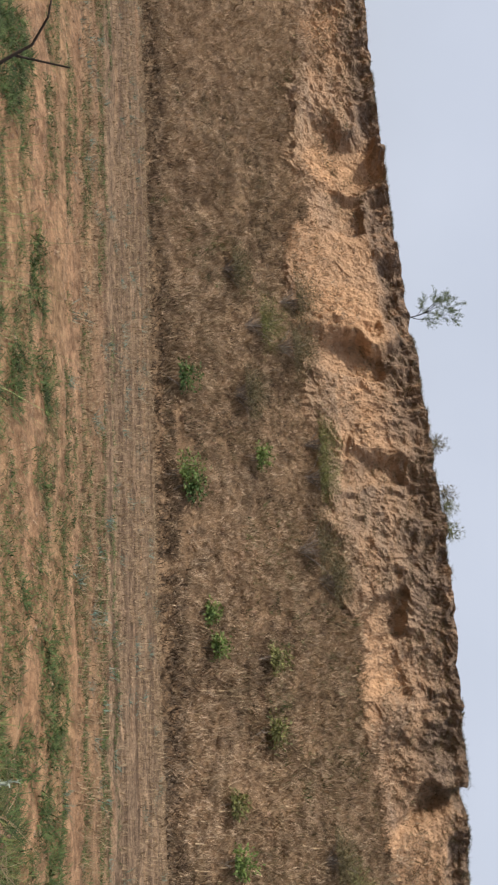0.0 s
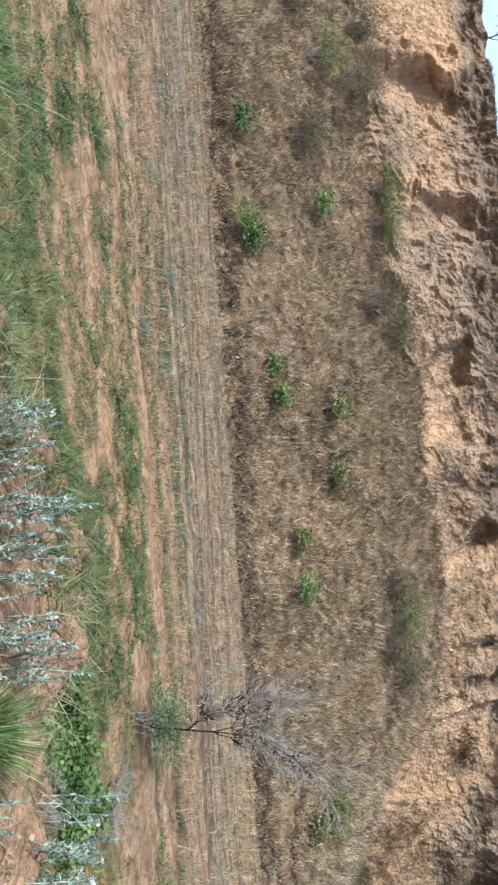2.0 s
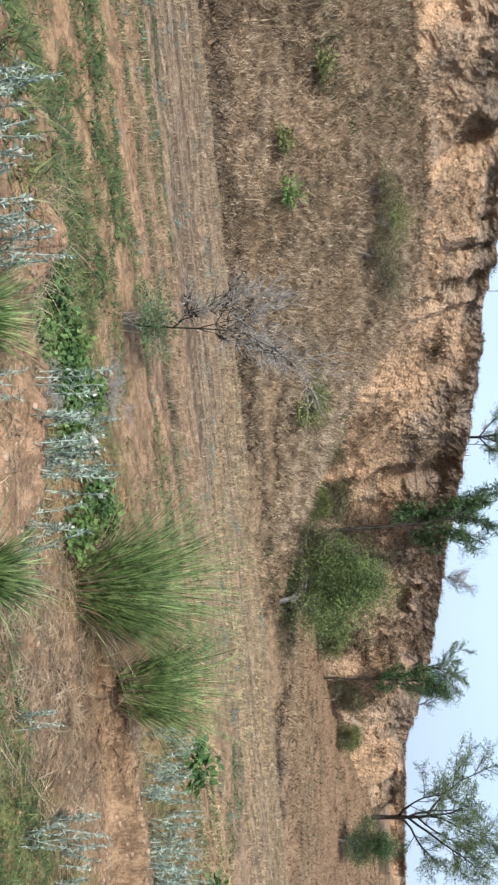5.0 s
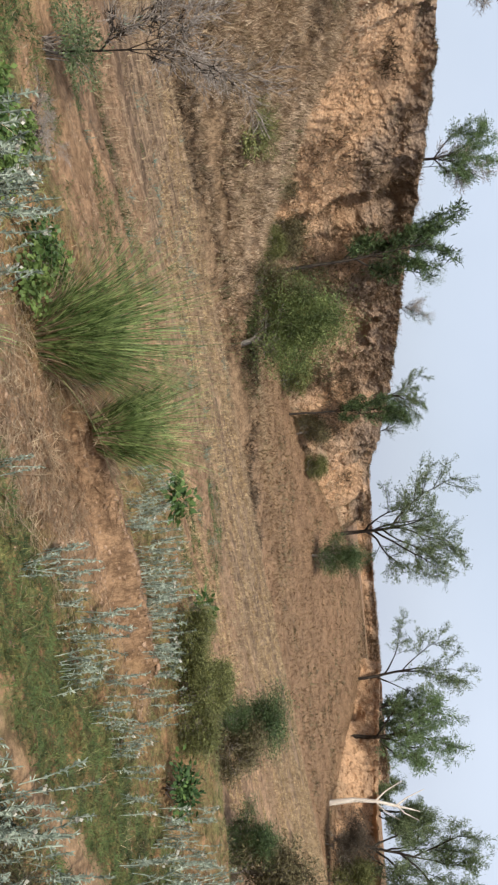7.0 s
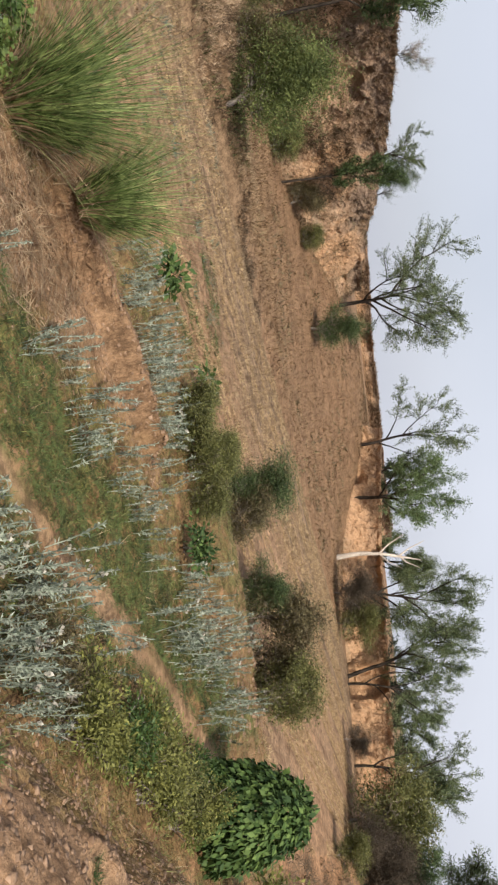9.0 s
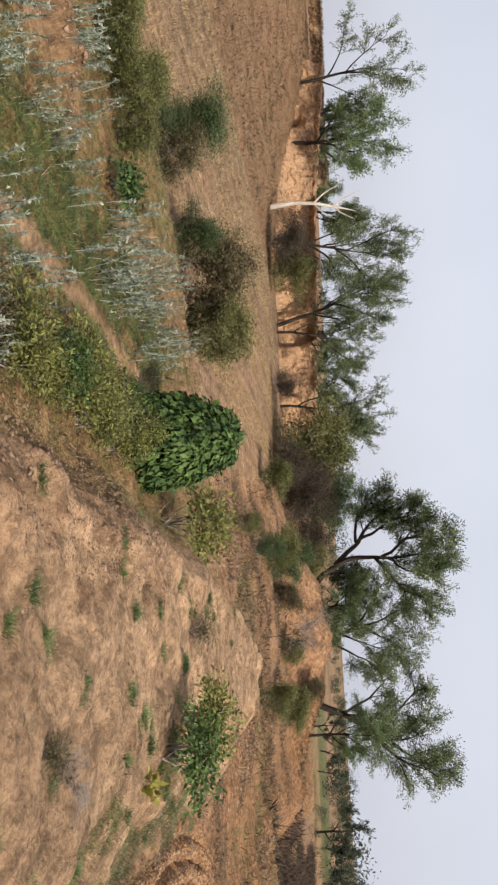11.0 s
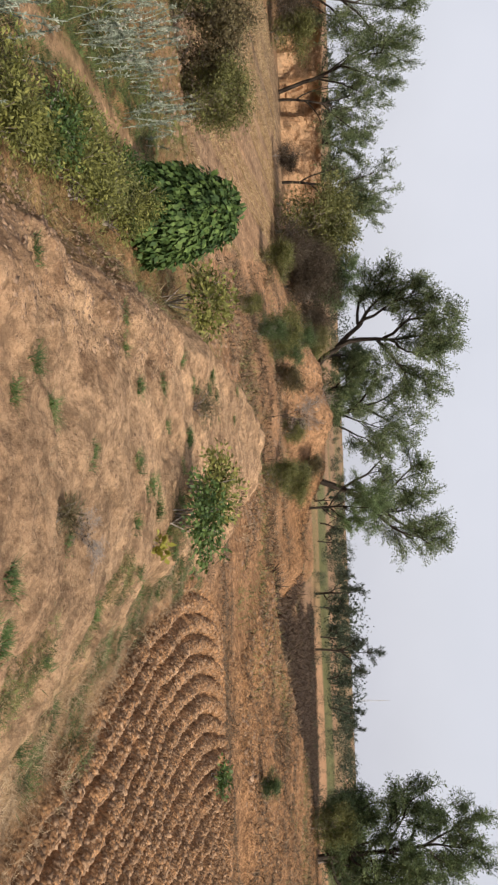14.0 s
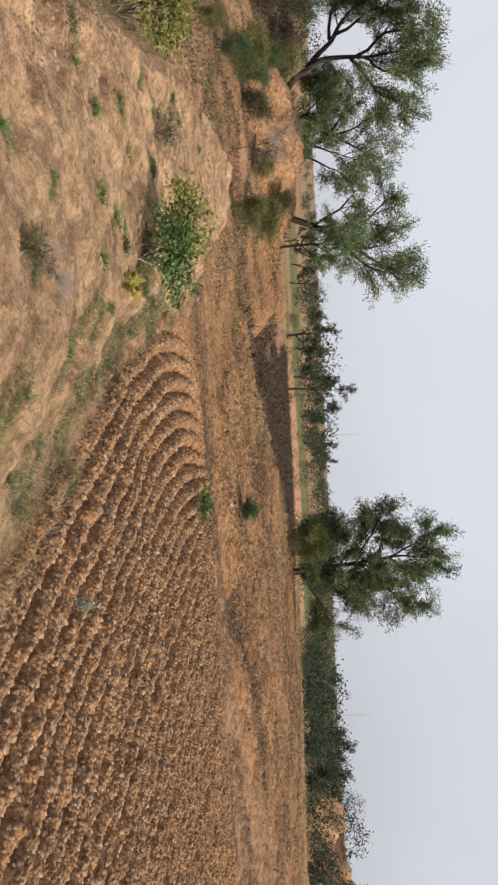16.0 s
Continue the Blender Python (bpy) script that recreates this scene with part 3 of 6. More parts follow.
def build_bluff(name, label, line, step, seed, rows=74, rugged=1.0, dark=1.0, bare=0.0, marks=()):
    """A bedded clay face along a line in plan (x, y, crest, foot), with hollows, ribs and a ragged dark rim; it faces the right of the line."""
    line = np.array(line, float)
    arc0 = np.concatenate([[0], np.cumsum(np.hypot(*np.diff(line[:, :2], axis=0).T))])
    arc = np.arange(0, arc0[-1], step)
    px, py, top, foot = (np.interp(arc, arc0, line[:, i]) for i in range(4))
    w = max(3, int(1.2 / step) | 1)
    px, py = (np.convolve(np.pad(p, w // 2, mode="reflect", reflect_type="odd"), np.ones(w) / w, "valid") for p in (px, py))
    tx, ty = np.gradient(px), np.gradient(py)
    ln = np.hypot(tx, ty)
    nx, ny = ty / ln, -tx / ln
    v = np.concatenate([[-0.4, -0.2], np.linspace(-0.1, 1.0, rows), [1.01, 1.02, 1.03]])
    S, V = np.meshgrid(arc, v, indexing="ij")
    high = (top - foot)[:, None]
    top = (top + rugged * (0.09 * rough(arc, arc * 0, 2.6, seed, 4) + 0.06 * rough(arc, arc * 0, 0.4, seed + 9, 2)))[:, None]
    Z = foot[:, None] + (top - foot[:, None]) * np.minimum(V, 1)
    ribs = 1 - 2 * np.abs(rough(S, Z * 0.35, 3.0, seed + 1, 2))
    flutes = 1 - 2 * np.abs(rough(S, Z * 0.3, 0.9, seed + 2, 3))
    wx, wz = S + 0.5 * rough(S, Z, 0.9, seed + 13, 2), Z + 0.4 * rough(S, Z, 0.8, seed + 14, 2)
    crag, block = 0, rough(S, Z, 1.3, seed + 5, 2)
    for o in range(5):
        crag = crag + (1 - np.abs(rough(wx, wz * 0.7, 1.7 / 2 ** o, seed + 20 + o, 1))) ** 2 * 0.8 ** o
    # marks: their edges wander, bare panels are smooth, hollows and slots lie in shade
    bx, bv = px[:, None] + 0.75 * rough(S, Z, 1.1, seed + 15, 4), V + 0.26 * rough(S, Z, 1.0, seed + 16, 4)
    calm, push, panel = np.zeros_like(S), np.zeros_like(S), np.zeros_like(S)
    for x0, x1, v0, v1, out_, kind in marks:
        soft = 0.7 if kind == "bare" else 0.25
        m = smooth(x0 - soft, x0 + 0.05, bx) * smooth(x1 + soft, x1 - 0.05, bx) * smooth(v0 - 0.25, v0 + 0.05, bv) * smooth(v1 + 0.12, v1 - 0.04, bv)
        push = push + m * out_
        calm = np.maximum(calm, m * (0.6 if kind == "bare" else 0.5))
        panel = np.maximum(panel, m * (1.0 if kind == "bare" else 0.35 if kind == "hollow" else 0))
    if not len(marks):
        alcove = smooth(0.30, 0.42, rough(S, Z * 0.4, 3.6, seed + 6, 2)) * smooth(0.97, 0.86, V)
        push = -0.75 * rugged * alcove
        panel = alcove * 0.25 + smooth(0.05, 0.5, rough(S, Z, 4.0, seed + 11, 3)) * smooth(0.85, 0.65, V)
    out = 0.85 * (1 - np.clip(V, 0, 1)) ** 1.6 * np.minimum(high, 3) / 2
    out = out + rugged * (1 - calm) * (0.20 * ribs + 0.12 * flutes * smooth(0.3, 0.8, V) + 0.17 * (crag - 1.6)) + rugged * (0.05 + 0.06 * (1 - calm)) * rough(S, Z, 0.2, seed + 12, 3) + push
    out = out - 0.25 * (1 - calm) * smooth(0.70, 0.80, V) * smooth(0.0, 0.4, rough(S, Z * 0.2, 1.8, seed + 7)) + 0.12 * smooth(0.86, 0.95, V)
    out = np.where(V > 1, out[:, -4:-3] - np.maximum(V - 1.0, 0) * 60, out)
    X, Y = px[:, None] + nx[:, None] * out, py[:, None] + ny[:, None] * out
    Z = np.where(V > 1, top - 0.05 - (V - 1) * 2, Z + 0.06 * rough(S, Z, 0.5, seed + 8))
    rim = dark * smooth(0.55, 0.92, V + 0.10 * flutes + 0.26 * block) * (1 - 0.8 * panel)
    fresh = np.clip(0.7 * panel + 0.75 * smooth(-0.15, 0.4, rough(S, Z, 1.8, seed + 17, 4)) * smooth(0.85, 0.55, V) + bare, 0, 1)
    grass = smooth(0.35, -0.05, V + 0.2 * ribs) * (1 - panel)
    FACE[name] = (X, Y, Z, V)
    zone = np.stack([rim.ravel(), fresh.ravel(), grass.ravel()], 1)
    ob = sheet(name, np.stack([X.ravel(), Y.ravel(), Z.ravel()], 1), len(arc), len(v), CLAY, {"zone": zone})
    ob.data.polygons.foreach_set("use_smooth", np.zeros(len(ob.data.polygons), bool))
    return tagged(ob, label, "bluff", kind="structure")


build_ground()
xs = np.linspace(-30, 42.5, 140)
build_bluff("bluff_north", "weathered orange-brown clay bluff with dark ragged rim above a grassy slope",
            np.stack([xs, fade(BLUFF_X, BLUFF_Y, xs), fade(BLUFF_X, BLUFF_Z, xs), fade(FOOT_X, FOOT_Z, xs)], 1), 0.06, 70, 84, marks=MARKS)
build_bluff("bank_east", "low bare orange bank behind the field's end trees", [(52, 14, 3.4, 1.6), (50, 9, 2.9, 0.6), (48, 5, 2.5, 0.1), (49, 0, 2.3, -0.1), (47, -5, 2.0, -0.1), (48, -10, 1.7, -0.1), (45, -14, 1.3, 0.0)], 0.12, 90, 30, 0.9, 0.45, 0.8)
build_bluff("bank_west", "far orange bank with dark scrub", [(60, -108, 0.6, -0.3), (55, -102, 1.0, -0.2), (49, -98, 2.2, 0.0), (42, -100, 2.8, 0.0), (33, -98, 2.8, 0.0), (18, -100, 2.8, 0.0)], 0.2, 99, 24, 0.8, 0.4, 0.5)
build_bluff("ridge_far", "low far ridge with bare orange faces", [(88, 48, 5.0, 2.4), (90, 36, 4.2, 2.3), (88, 26, 4.0, 2.3), (84, 17, 3.8, 2.2), (80, 10, 3.6, 1.2)], 0.3, 105, 20, 0.9, 1.0, 0.1)


# ---- plant building ----
def mesh_of(name, verts, quads, material, smooth_=False):
    """A mesh from arrays of points and of faces with three or four corners each."""
    me = bpy.data.meshes.new(name)
    verts, quads = np.asarray(verts, np.float32).reshape(-1, 3), np.asarray(quads, np.int32)
    corners = quads.shape[-1]
    quads = quads.reshape(-1, corners)
    me.vertices.add(len(verts)), me.loops.add(quads.size), me.polygons.add(len(quads))
    me.vertices.foreach_set("co", verts.ravel())
    me.loops.foreach_set("vertex_index", quads.ravel())
    me.polygons.foreach_set("loop_start", np.arange(0, quads.size, corners, dtype=np.int32))
    if smooth_:
        me.polygons.foreach_set("use_smooth", np.ones(len(quads), bool))
    me.update()
    me.materials.append(material)
    return me


def part(name, me, parent, label=""):
    ob = new(name, me)
    ob.parent = parent
    return tagged(ob, label)


def thing(name, x, y, label, category, group="", sink=0.03, z=None):
    ob = new(name)
    ob.empty_display_size = 0.2
    ob.location = (x, y, (float(land(x, y)) if z is None else z) - sink)
    return tagged(ob, label, category, group)


def unit(v):
    return v / np.maximum(np.linalg.norm(v, axis=-1, keepdims=True), 1e-9)


def blades(rng, base, height, lean, width, bend=0.5, segs=3, heading=None):
    """Tapered curved ribbons standing at base: points and faces."""
    n = len(base)
    az = rng.uniform(0, 2 * np.pi, n) if heading is None else heading
    flat = np.stack([np.cos(az), np.sin(az), np.zeros(n)], 1)
    side = np.stack([-np.sin(az), np.cos(az), np.zeros(n)], 1)
    twist = rng.uniform(-0.9, 0.9, n)[:, None]
    side = unit(side + flat * twist)
    t = np.linspace(0, 1, segs + 1)
    out = []
    for k in t:
        out_ = lean * k + bend * lean * k * k
        p = base + flat * (out_ * height)[:, None]
        p[:, 2] += height * (k - 0.28 * np.minimum(lean * (1 + bend), 1.5) * k * k)
        w = (width * (1 - 0.93 * k ** 1.5) * 0.5)[:, None]
        out += [p - side * w, p + side * w]
    v = np.stack(out, 1)
    m = 2 * (segs + 1)
    q = []
    for k in range(segs):
        a = 2 * k
        q.append(np.stack([np.arange(n) * m + a + o for o in (0, 1, 3, 2)], 1))
    return v.reshape(-1, 3), np.concatenate(q)


def leaves(rng, at, heading, length, width, droop=0.0, cup=0.25, face=None):
    """Pointed folded leaves, one quad each."""
    n = len(at)
    d = unit(heading + np.array([0, 0, -droop]))
    s = unit(np.cross(d, rng.normal(0, 1, (n, 3)) * 0.6 + np.array([0, 0, 1.0]) if face is None else face))
    up = np.cross(s, d)
    length, width = np.broadcast_to(length, n)[:, None], np.broadcast_to(width, n)[:, None]
    mid = at + d * length * 0.45 + up * width * cup
    v = np.stack([at, mid - s * width * 0.5, at + d * length, mid + s * width * 0.5], 1)
    return v.reshape(-1, 3), np.arange(4 * n).reshape(-1, 4)


def tubes(segs, sides=5):
    """Tapered sticks from rows of (from, to, radius, radius)."""
    a = np.array([s[0] for s in segs]), np.array([s[1] for s in segs])
    r = np.array([(s[2], s[3]) for s in segs])
    d = unit(a[1] - a[0])
    ref = np.where(np.abs(d[:, 2:3]) > 0.9, [[1.0, 0, 0]], [[0, 0, 1.0]])
    u = unit(np.cross(d, ref))
    w = np.cross(d, u)
    ang = np.arange(sides) * 2 * np.pi / sides
    ring = np.cos(ang)[None, :, None] * u[:, None] + np.sin(ang)[None, :, None] * w[:, None]
    v = np.concatenate([a[0][:, None] + ring * r[:, :1, None], a[1][:, None] + ring * r[:, 1:, None]], 1)
    k, j = np.arange(len(segs))[:, None] * 2 * sides, np.arange(sides)[None]
    q = np.stack([k + j, k + (j + 1) % sides, k + sides + (j + 1) % sides, k + sides + j], -1)
    return v.reshape(-1, 3), q.reshape(-1, 4)


def grow(rng, p, d, length, radius, level, spec, segs, tips, rank=9.0):
    """One limb and, from it, the next ones."""
    n = spec.get("steps", 5) if level == 0 else 5 if level < 2 else 3
    step = length / n
    for k in range(n):
        d = unit(d + rng.normal(0, spec["wander"], 3) + np.array([0, 0, spec["rise"] * (1 if level else 0.2)]))
        q = p + d * step
        r1 = radius * (1 - 0.75 * (k + 1) / n)
        rank = min(rank - 1e-9, radius * (1 - 0.75 * k / n))
        segs.append((p, q, radius * (1 - 0.75 * k / n), max(r1, 0.003), rank))
        if level >= spec["levels"] - 1:
            tips.append((p, q, d))
        if level < spec["levels"] and (k + 1) / n > (spec["bare"] if level == 0 else 0.25):
            for _ in range(spec["kids"][level]):
                a = unit(np.cross(d, rng.normal(0, 1, 3)))
                c = unit(d * math.cos(spec["fork"]) + a * math.sin(spec["fork"]))
                grow(rng, q, c, length * spec["shrink"] * rng.uniform(0.7, 1.15), max(r1, 0.006) * 0.75, level + 1, spec, segs, tips, rank)
        p = q


TALL = {}                       # height at which each tree form is built


def tree_meshes(name, seed, height, spec, leaf, bark, count=3000, size=(0.2, 0.05), spread=0.12, droop=0.2, lean=(0, 0), sticks=300):
    """Trunk with limbs, and the crown of small leaves (or, with none, of thin twigs), as two meshes."""
    rng = np.random.default_rng(seed)
    base = dict(levels=3, kids=[2, 2, 2], fork=0.75, shrink=0.55, wander=0.16, rise=0.12, bare=0.25, radius=0.035)
    base.update(spec)
    segs, tips = [], []
    d = unit(np.array([lean[0], lean[1], 1.0]))
    grow(rng, np.zeros(3), d, height * base.get("trunk", 0.6), height * base["radius"], 0, base, segs, tips)
    k = height / max(s[1][2] for s in segs)
    order = sorted(range(len(segs)), key=lambda i: -segs[i][4])
    TALL[name + "_wood"] = height
    if not count:
        thick = max(12, len(order) // 6)
        wood, twigs = [segs[i] for i in order[:thick]], [segs[i] for i in order[thick:sticks]]
        v, q = tubes(wood, 5)
        w, r = tubes(twigs, 3)
        return mesh_of(name + "_wood", v * k, q, bark, True), mesh_of(name + "_twigs", w * k, r, leaf)
    v, q = tubes([segs[i] for i in order[:sticks]], 4)
    wood = mesh_of(name + "_wood", v * k, q, bark, True)
    pick = rng.integers(0, len(tips), count)
    a, b, dd = (np.array([t[i] for t in tips])[pick] for i in range(3))
    at = (a + (b - a) * rng.uniform(0, 1.1, (count, 1)) + rng.normal(0, spread, (count, 3))) * k
    head = dd * 0.7 + rng.normal(0, 0.7, (count, 3))
    v, q = leaves(rng, at, head, rng.uniform(0.6, 1.3, count) * size[0], rng.uniform(0.7, 1.3, count) * size[1], droop)
    return wood, mesh_of(name + "_leaves", v, q, leaf)


def bent(rng, p, d, length, n, wander, pull):
    """A wandering line of n steps, drawn towards pull: its points and headings."""
    pts, heads = [p], []
    for _ in range(n):
        d = unit(d + rng.normal(0, wander, 3) + np.asarray(pull) / n)
        heads.append(d)
        pts.append(pts[-1] + d * length / n)
    return pts, heads


def acacia_meshes(name, seed, height, leaf, bark, limbs=4, twigs=5, sprays=6, per=58, lean=(0, 0), bare=0.3, reach=0.42, open_=0.75, radius=0.026, rise=0.25, size=(0.019, 0.0065), trunk=0.5, fluff=0.017, spray=0.11, plan=None):
    """A forked trunk, limbs and branches that show through, and brushes of fine leaves along the outer twigs."""
    rng = np.random.default_rng(seed)
    segs, brush = [], []

    def stick(pts, r0, r1):
        n = len(pts) - 1
        for k in range(n):
            segs.append((pts[k], pts[k + 1], r0 + (r1 - r0) * k / n, r0 + (r1 - r0) * (k + 1) / n))

    stem, heads = bent(rng, np.zeros(3), unit(np.array([lean[0], lean[1], 1.0])), trunk, 6, 0.07, (lean[0] * 0.4, lean[1] * 0.4, 0.1))
    stick(stem, radius, radius * 0.55)
    turn = rng.uniform(0, 6.28)
    if plan:
        segs.clear()
    for i in range(len(plan) if plan else limbs):
        f = bare + (1 - bare) * (i + 0.5) / limbs if i < limbs - 1 else 1.0
        k = max(min(int(f * 6), 5), 0)
        p, d0 = stem[k + 1], heads[k]
        a = turn + i * 2.4
        side = np.array([math.cos(a), math.sin(a), 0.0])
        tilt = open_ * (1.15 - 0.35 * f) * (0.25 if i == limbs - 1 else 1)
        limb, lh = bent(rng, p, unit(d0 * math.cos(tilt) + side * math.sin(tilt)), reach * rng.uniform(0.8, 1.15), 6, 0.13, (0, 0, rise))
        if plan:
            thick, first, line = plan[i]
            at = np.linspace(0, len(line) - 1, 7)
            limb = [np.array([np.interp(v, range(len(line)), [p[a] for p in line]) for a in range(3)]) / height for v in at]
            limb = [limb[0]] + [p + rng.normal(0, 0.008, 3) for p in limb[1:]]
            lh = [unit(b - a) for a, b in zip(limb[:-1], limb[1:])]
            stick(limb, radius * thick, radius * thick * 0.45 if first > 1 else radius * 0.12)
        else:
            first = 0.3
            stick(limb, radius * (0.62 - 0.2 * f), radius * 0.14)
        if first > 1:
            continue
        for j in range(twigs):
            g = first + (1 - first) * (j + rng.uniform(0, 0.8)) / twigs
            q = min(int(g * 6), 5)
            axis = unit(np.cross(lh[q], rng.normal(0, 1, 3)))
            w = rng.uniform(0.45, 0.95)
            br, bh = bent(rng, limb[q + 1], unit(lh[q] * math.cos(w) + axis * math.sin(w)), reach * rng.uniform(0.35, 0.6) * (1.15 - 0.5 * g), 5, 0.14, (0, 0, rise * 0.6))
            stick(br, radius * 0.15, radius * 0.05)
            for k2 in range(sprays):
                q2 = min(int(5 * (0.1 + 0.9 * (k2 + rng.uniform(0, 1)) / sprays)), 4)
                axis = unit(np.cross(bh[q2], rng.normal(0, 1, 3)))
                w = rng.uniform(0.3, 0.95)
                sp, sh = bent(rng, br[q2 + 1], unit(bh[q2] * math.cos(w) + axis * math.sin(w)), spray * rng.uniform(0.6, 1.25), 3, 0.12, (0, 0, -0.1))
                stick(sp, radius * 0.05, radius * 0.025)
                brush.append(sp)
            brush.append(br[2:])
    scale = height / max(p[2] for sp in brush for p in sp)
    at, hd = [], []
    for sp in brush:
        sp = np.array(sp)
        m = int(per * rng.uniform(0.5, 1.3))
        t = rng.uniform(0.02, 1.05, m) * (len(sp) - 1)
        k = np.clip(t.astype(int), 0, len(sp) - 2)
        d = unit(sp[k + 1] - sp[k])
        radial = unit(np.cross(d, rng.normal(0, 1, (m, 3))))
        at.append(sp[k] + (sp[k + 1] - sp[k]) * (t - k)[:, None] + radial * np.abs(rng.normal(0, fluff, (m, 1))))
        hd.append(unit(d * 0.8 + radial * 0.8 + rng.normal(0, 0.25, (m, 3))))
    at, hd = np.concatenate(at) * scale, np.concatenate(hd)
    n = len(at)
    v, q = tubes([(a, b, max(c, 0.0009), max(e, 0.0007)) for a, b, c, e in segs], 4)
    TALL[name + "_wood"] = height
    lv, lq = leaves(rng, at, hd, rng.uniform(0.6, 1.3, n) * size[0] * height, rng.uniform(0.7, 1.3, n) * size[1] * height, 0.1)
    return mesh_of(name + "_wood", v * scale, q, bark, True), mesh_of(name + "_leaves", lv, lq, leaf)


def tree(name, x, y, wood, crown, label, category="tree", group="", turn=0.0, scale=1.0, sink=0.05, z=None):
    ob = thing(name, x, y, label, category, group, sink, z)
    ob.rotation_euler[2] = turn
    ob.scale = (scale, scale, scale)
    part("trunk", wood, ob)
    if crown:
        part("crown", crown, ob)
    return ob


BARK = Nodes("grey_bark", 0.9, 0.1)
BARK = BARK.done(BARK.mix(BARK.ramp(BARK.noise(14, 5, 0.7, stretch=(1, 1, 0.25)), 0.35, 0.65), (0.02, 0.016, 0.013), (0.062, 0.05, 0.04)), BARK.noise(30, 4), 0.8, 0.02)
PALE_BARK = Nodes("bleached_wood", 0.85, 0.1)
PALE_BARK = PALE_BARK.done(PALE_BARK.mix(PALE_BARK.ramp(PALE_BARK.noise(9, 4, 0.7, stretch=(1, 1, 0.2)), 0.4, 0.7), (0.42, 0.36, 0.30), (0.68, 0.62, 0.54)), PALE_BARK.noise(30, 4), 0.5, 0.01)
TWIG = Nodes("dry_twigs", 0.9, 0.1)
TWIG = TWIG.done(TWIG.mix(TWIG.island(), (0.15, 0.125, 0.105), (0.36, 0.315, 0.275)))
ACACIA = leafy("feathery_leaf", (0.105, 0.15, 0.07), (0.40, 0.47, 0.23), 0.6, 0.42, clump=2.2, deep=0.8)
# far leaves: distance haze put into the colour as a greyer green
HAZY = leafy("haze_toned_far_leaf", (0.045, 0.064, 0.042), (0.125, 0.15, 0.095), 0.9, 0.25)
PALE_GREEN = leafy("pale_feathery_leaf", (0.12, 0.19, 0.075), (0.34, 0.44, 0.20), 0.6, 0.35)
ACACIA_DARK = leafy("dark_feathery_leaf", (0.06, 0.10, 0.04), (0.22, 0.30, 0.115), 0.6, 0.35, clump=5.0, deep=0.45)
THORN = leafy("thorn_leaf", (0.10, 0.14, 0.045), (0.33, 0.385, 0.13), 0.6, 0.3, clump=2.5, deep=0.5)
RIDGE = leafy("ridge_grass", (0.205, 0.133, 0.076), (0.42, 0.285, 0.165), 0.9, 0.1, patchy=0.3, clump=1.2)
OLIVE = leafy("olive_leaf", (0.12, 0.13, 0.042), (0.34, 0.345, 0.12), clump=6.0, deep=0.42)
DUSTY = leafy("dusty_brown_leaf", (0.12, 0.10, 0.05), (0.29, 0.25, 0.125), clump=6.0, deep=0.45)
BRIGHT = leafy("fresh_green_leaf", (0.06, 0.115, 0.03), (0.18, 0.265, 0.075))
BROAD = leafy("broad_green_leaf", (0.036, 0.08, 0.02), (0.165, 0.25, 0.065), 0.7, 0.12)
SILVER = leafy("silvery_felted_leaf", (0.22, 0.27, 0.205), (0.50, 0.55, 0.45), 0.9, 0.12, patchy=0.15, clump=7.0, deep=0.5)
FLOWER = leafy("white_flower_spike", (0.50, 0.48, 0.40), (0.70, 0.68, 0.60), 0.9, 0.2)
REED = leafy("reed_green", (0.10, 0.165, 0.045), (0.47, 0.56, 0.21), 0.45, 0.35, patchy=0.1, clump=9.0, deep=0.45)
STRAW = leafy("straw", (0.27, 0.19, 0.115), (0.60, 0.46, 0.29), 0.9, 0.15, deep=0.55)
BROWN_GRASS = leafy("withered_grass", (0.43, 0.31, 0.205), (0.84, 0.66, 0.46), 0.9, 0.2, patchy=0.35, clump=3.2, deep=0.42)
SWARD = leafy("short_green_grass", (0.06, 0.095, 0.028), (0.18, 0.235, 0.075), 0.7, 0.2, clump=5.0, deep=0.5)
BLUE_GREEN = leafy("blue_green_leaf", (0.13, 0.20, 0.155), (0.24, 0.32, 0.26), 0.8, 0.1)
FRESH = leafy("fresh_creeper_leaf", (0.115, 0.18, 0.048), (0.31, 0.41, 0.12), 0.6, 0.35)
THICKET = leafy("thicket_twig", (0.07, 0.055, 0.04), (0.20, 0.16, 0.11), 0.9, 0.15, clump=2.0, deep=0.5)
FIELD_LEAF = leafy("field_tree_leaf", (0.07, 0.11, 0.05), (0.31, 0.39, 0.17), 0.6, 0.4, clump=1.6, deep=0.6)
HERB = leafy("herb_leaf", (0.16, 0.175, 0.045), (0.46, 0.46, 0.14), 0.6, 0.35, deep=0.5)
YELLOW = leafy("yellow_leaf", (0.30, 0.30, 0.05), (0.46, 0.43, 0.10), 0.6, 0.3)


# ---- trees and large shrubs ----
OPEN = dict(levels=3, kids=[2, 2, 2], fork=0.62, shrink=0.62, wander=0.15, rise=0.07, bare=0.25, radius=0.024, trunk=0.5)
DENSE = dict(kids=[3, 3, 2], fork=0.85, shrink=0.55, wander=0.2, rise=0.05, bare=0.1, radius=0.02, trunk=0.5)
SLIM = dict(steps=12, kids=[3, 2, 1], fork=0.75, shrink=0.24, wander=0.03, rise=0.10, bare=0.42, radius=0.012, trunk=0.85)

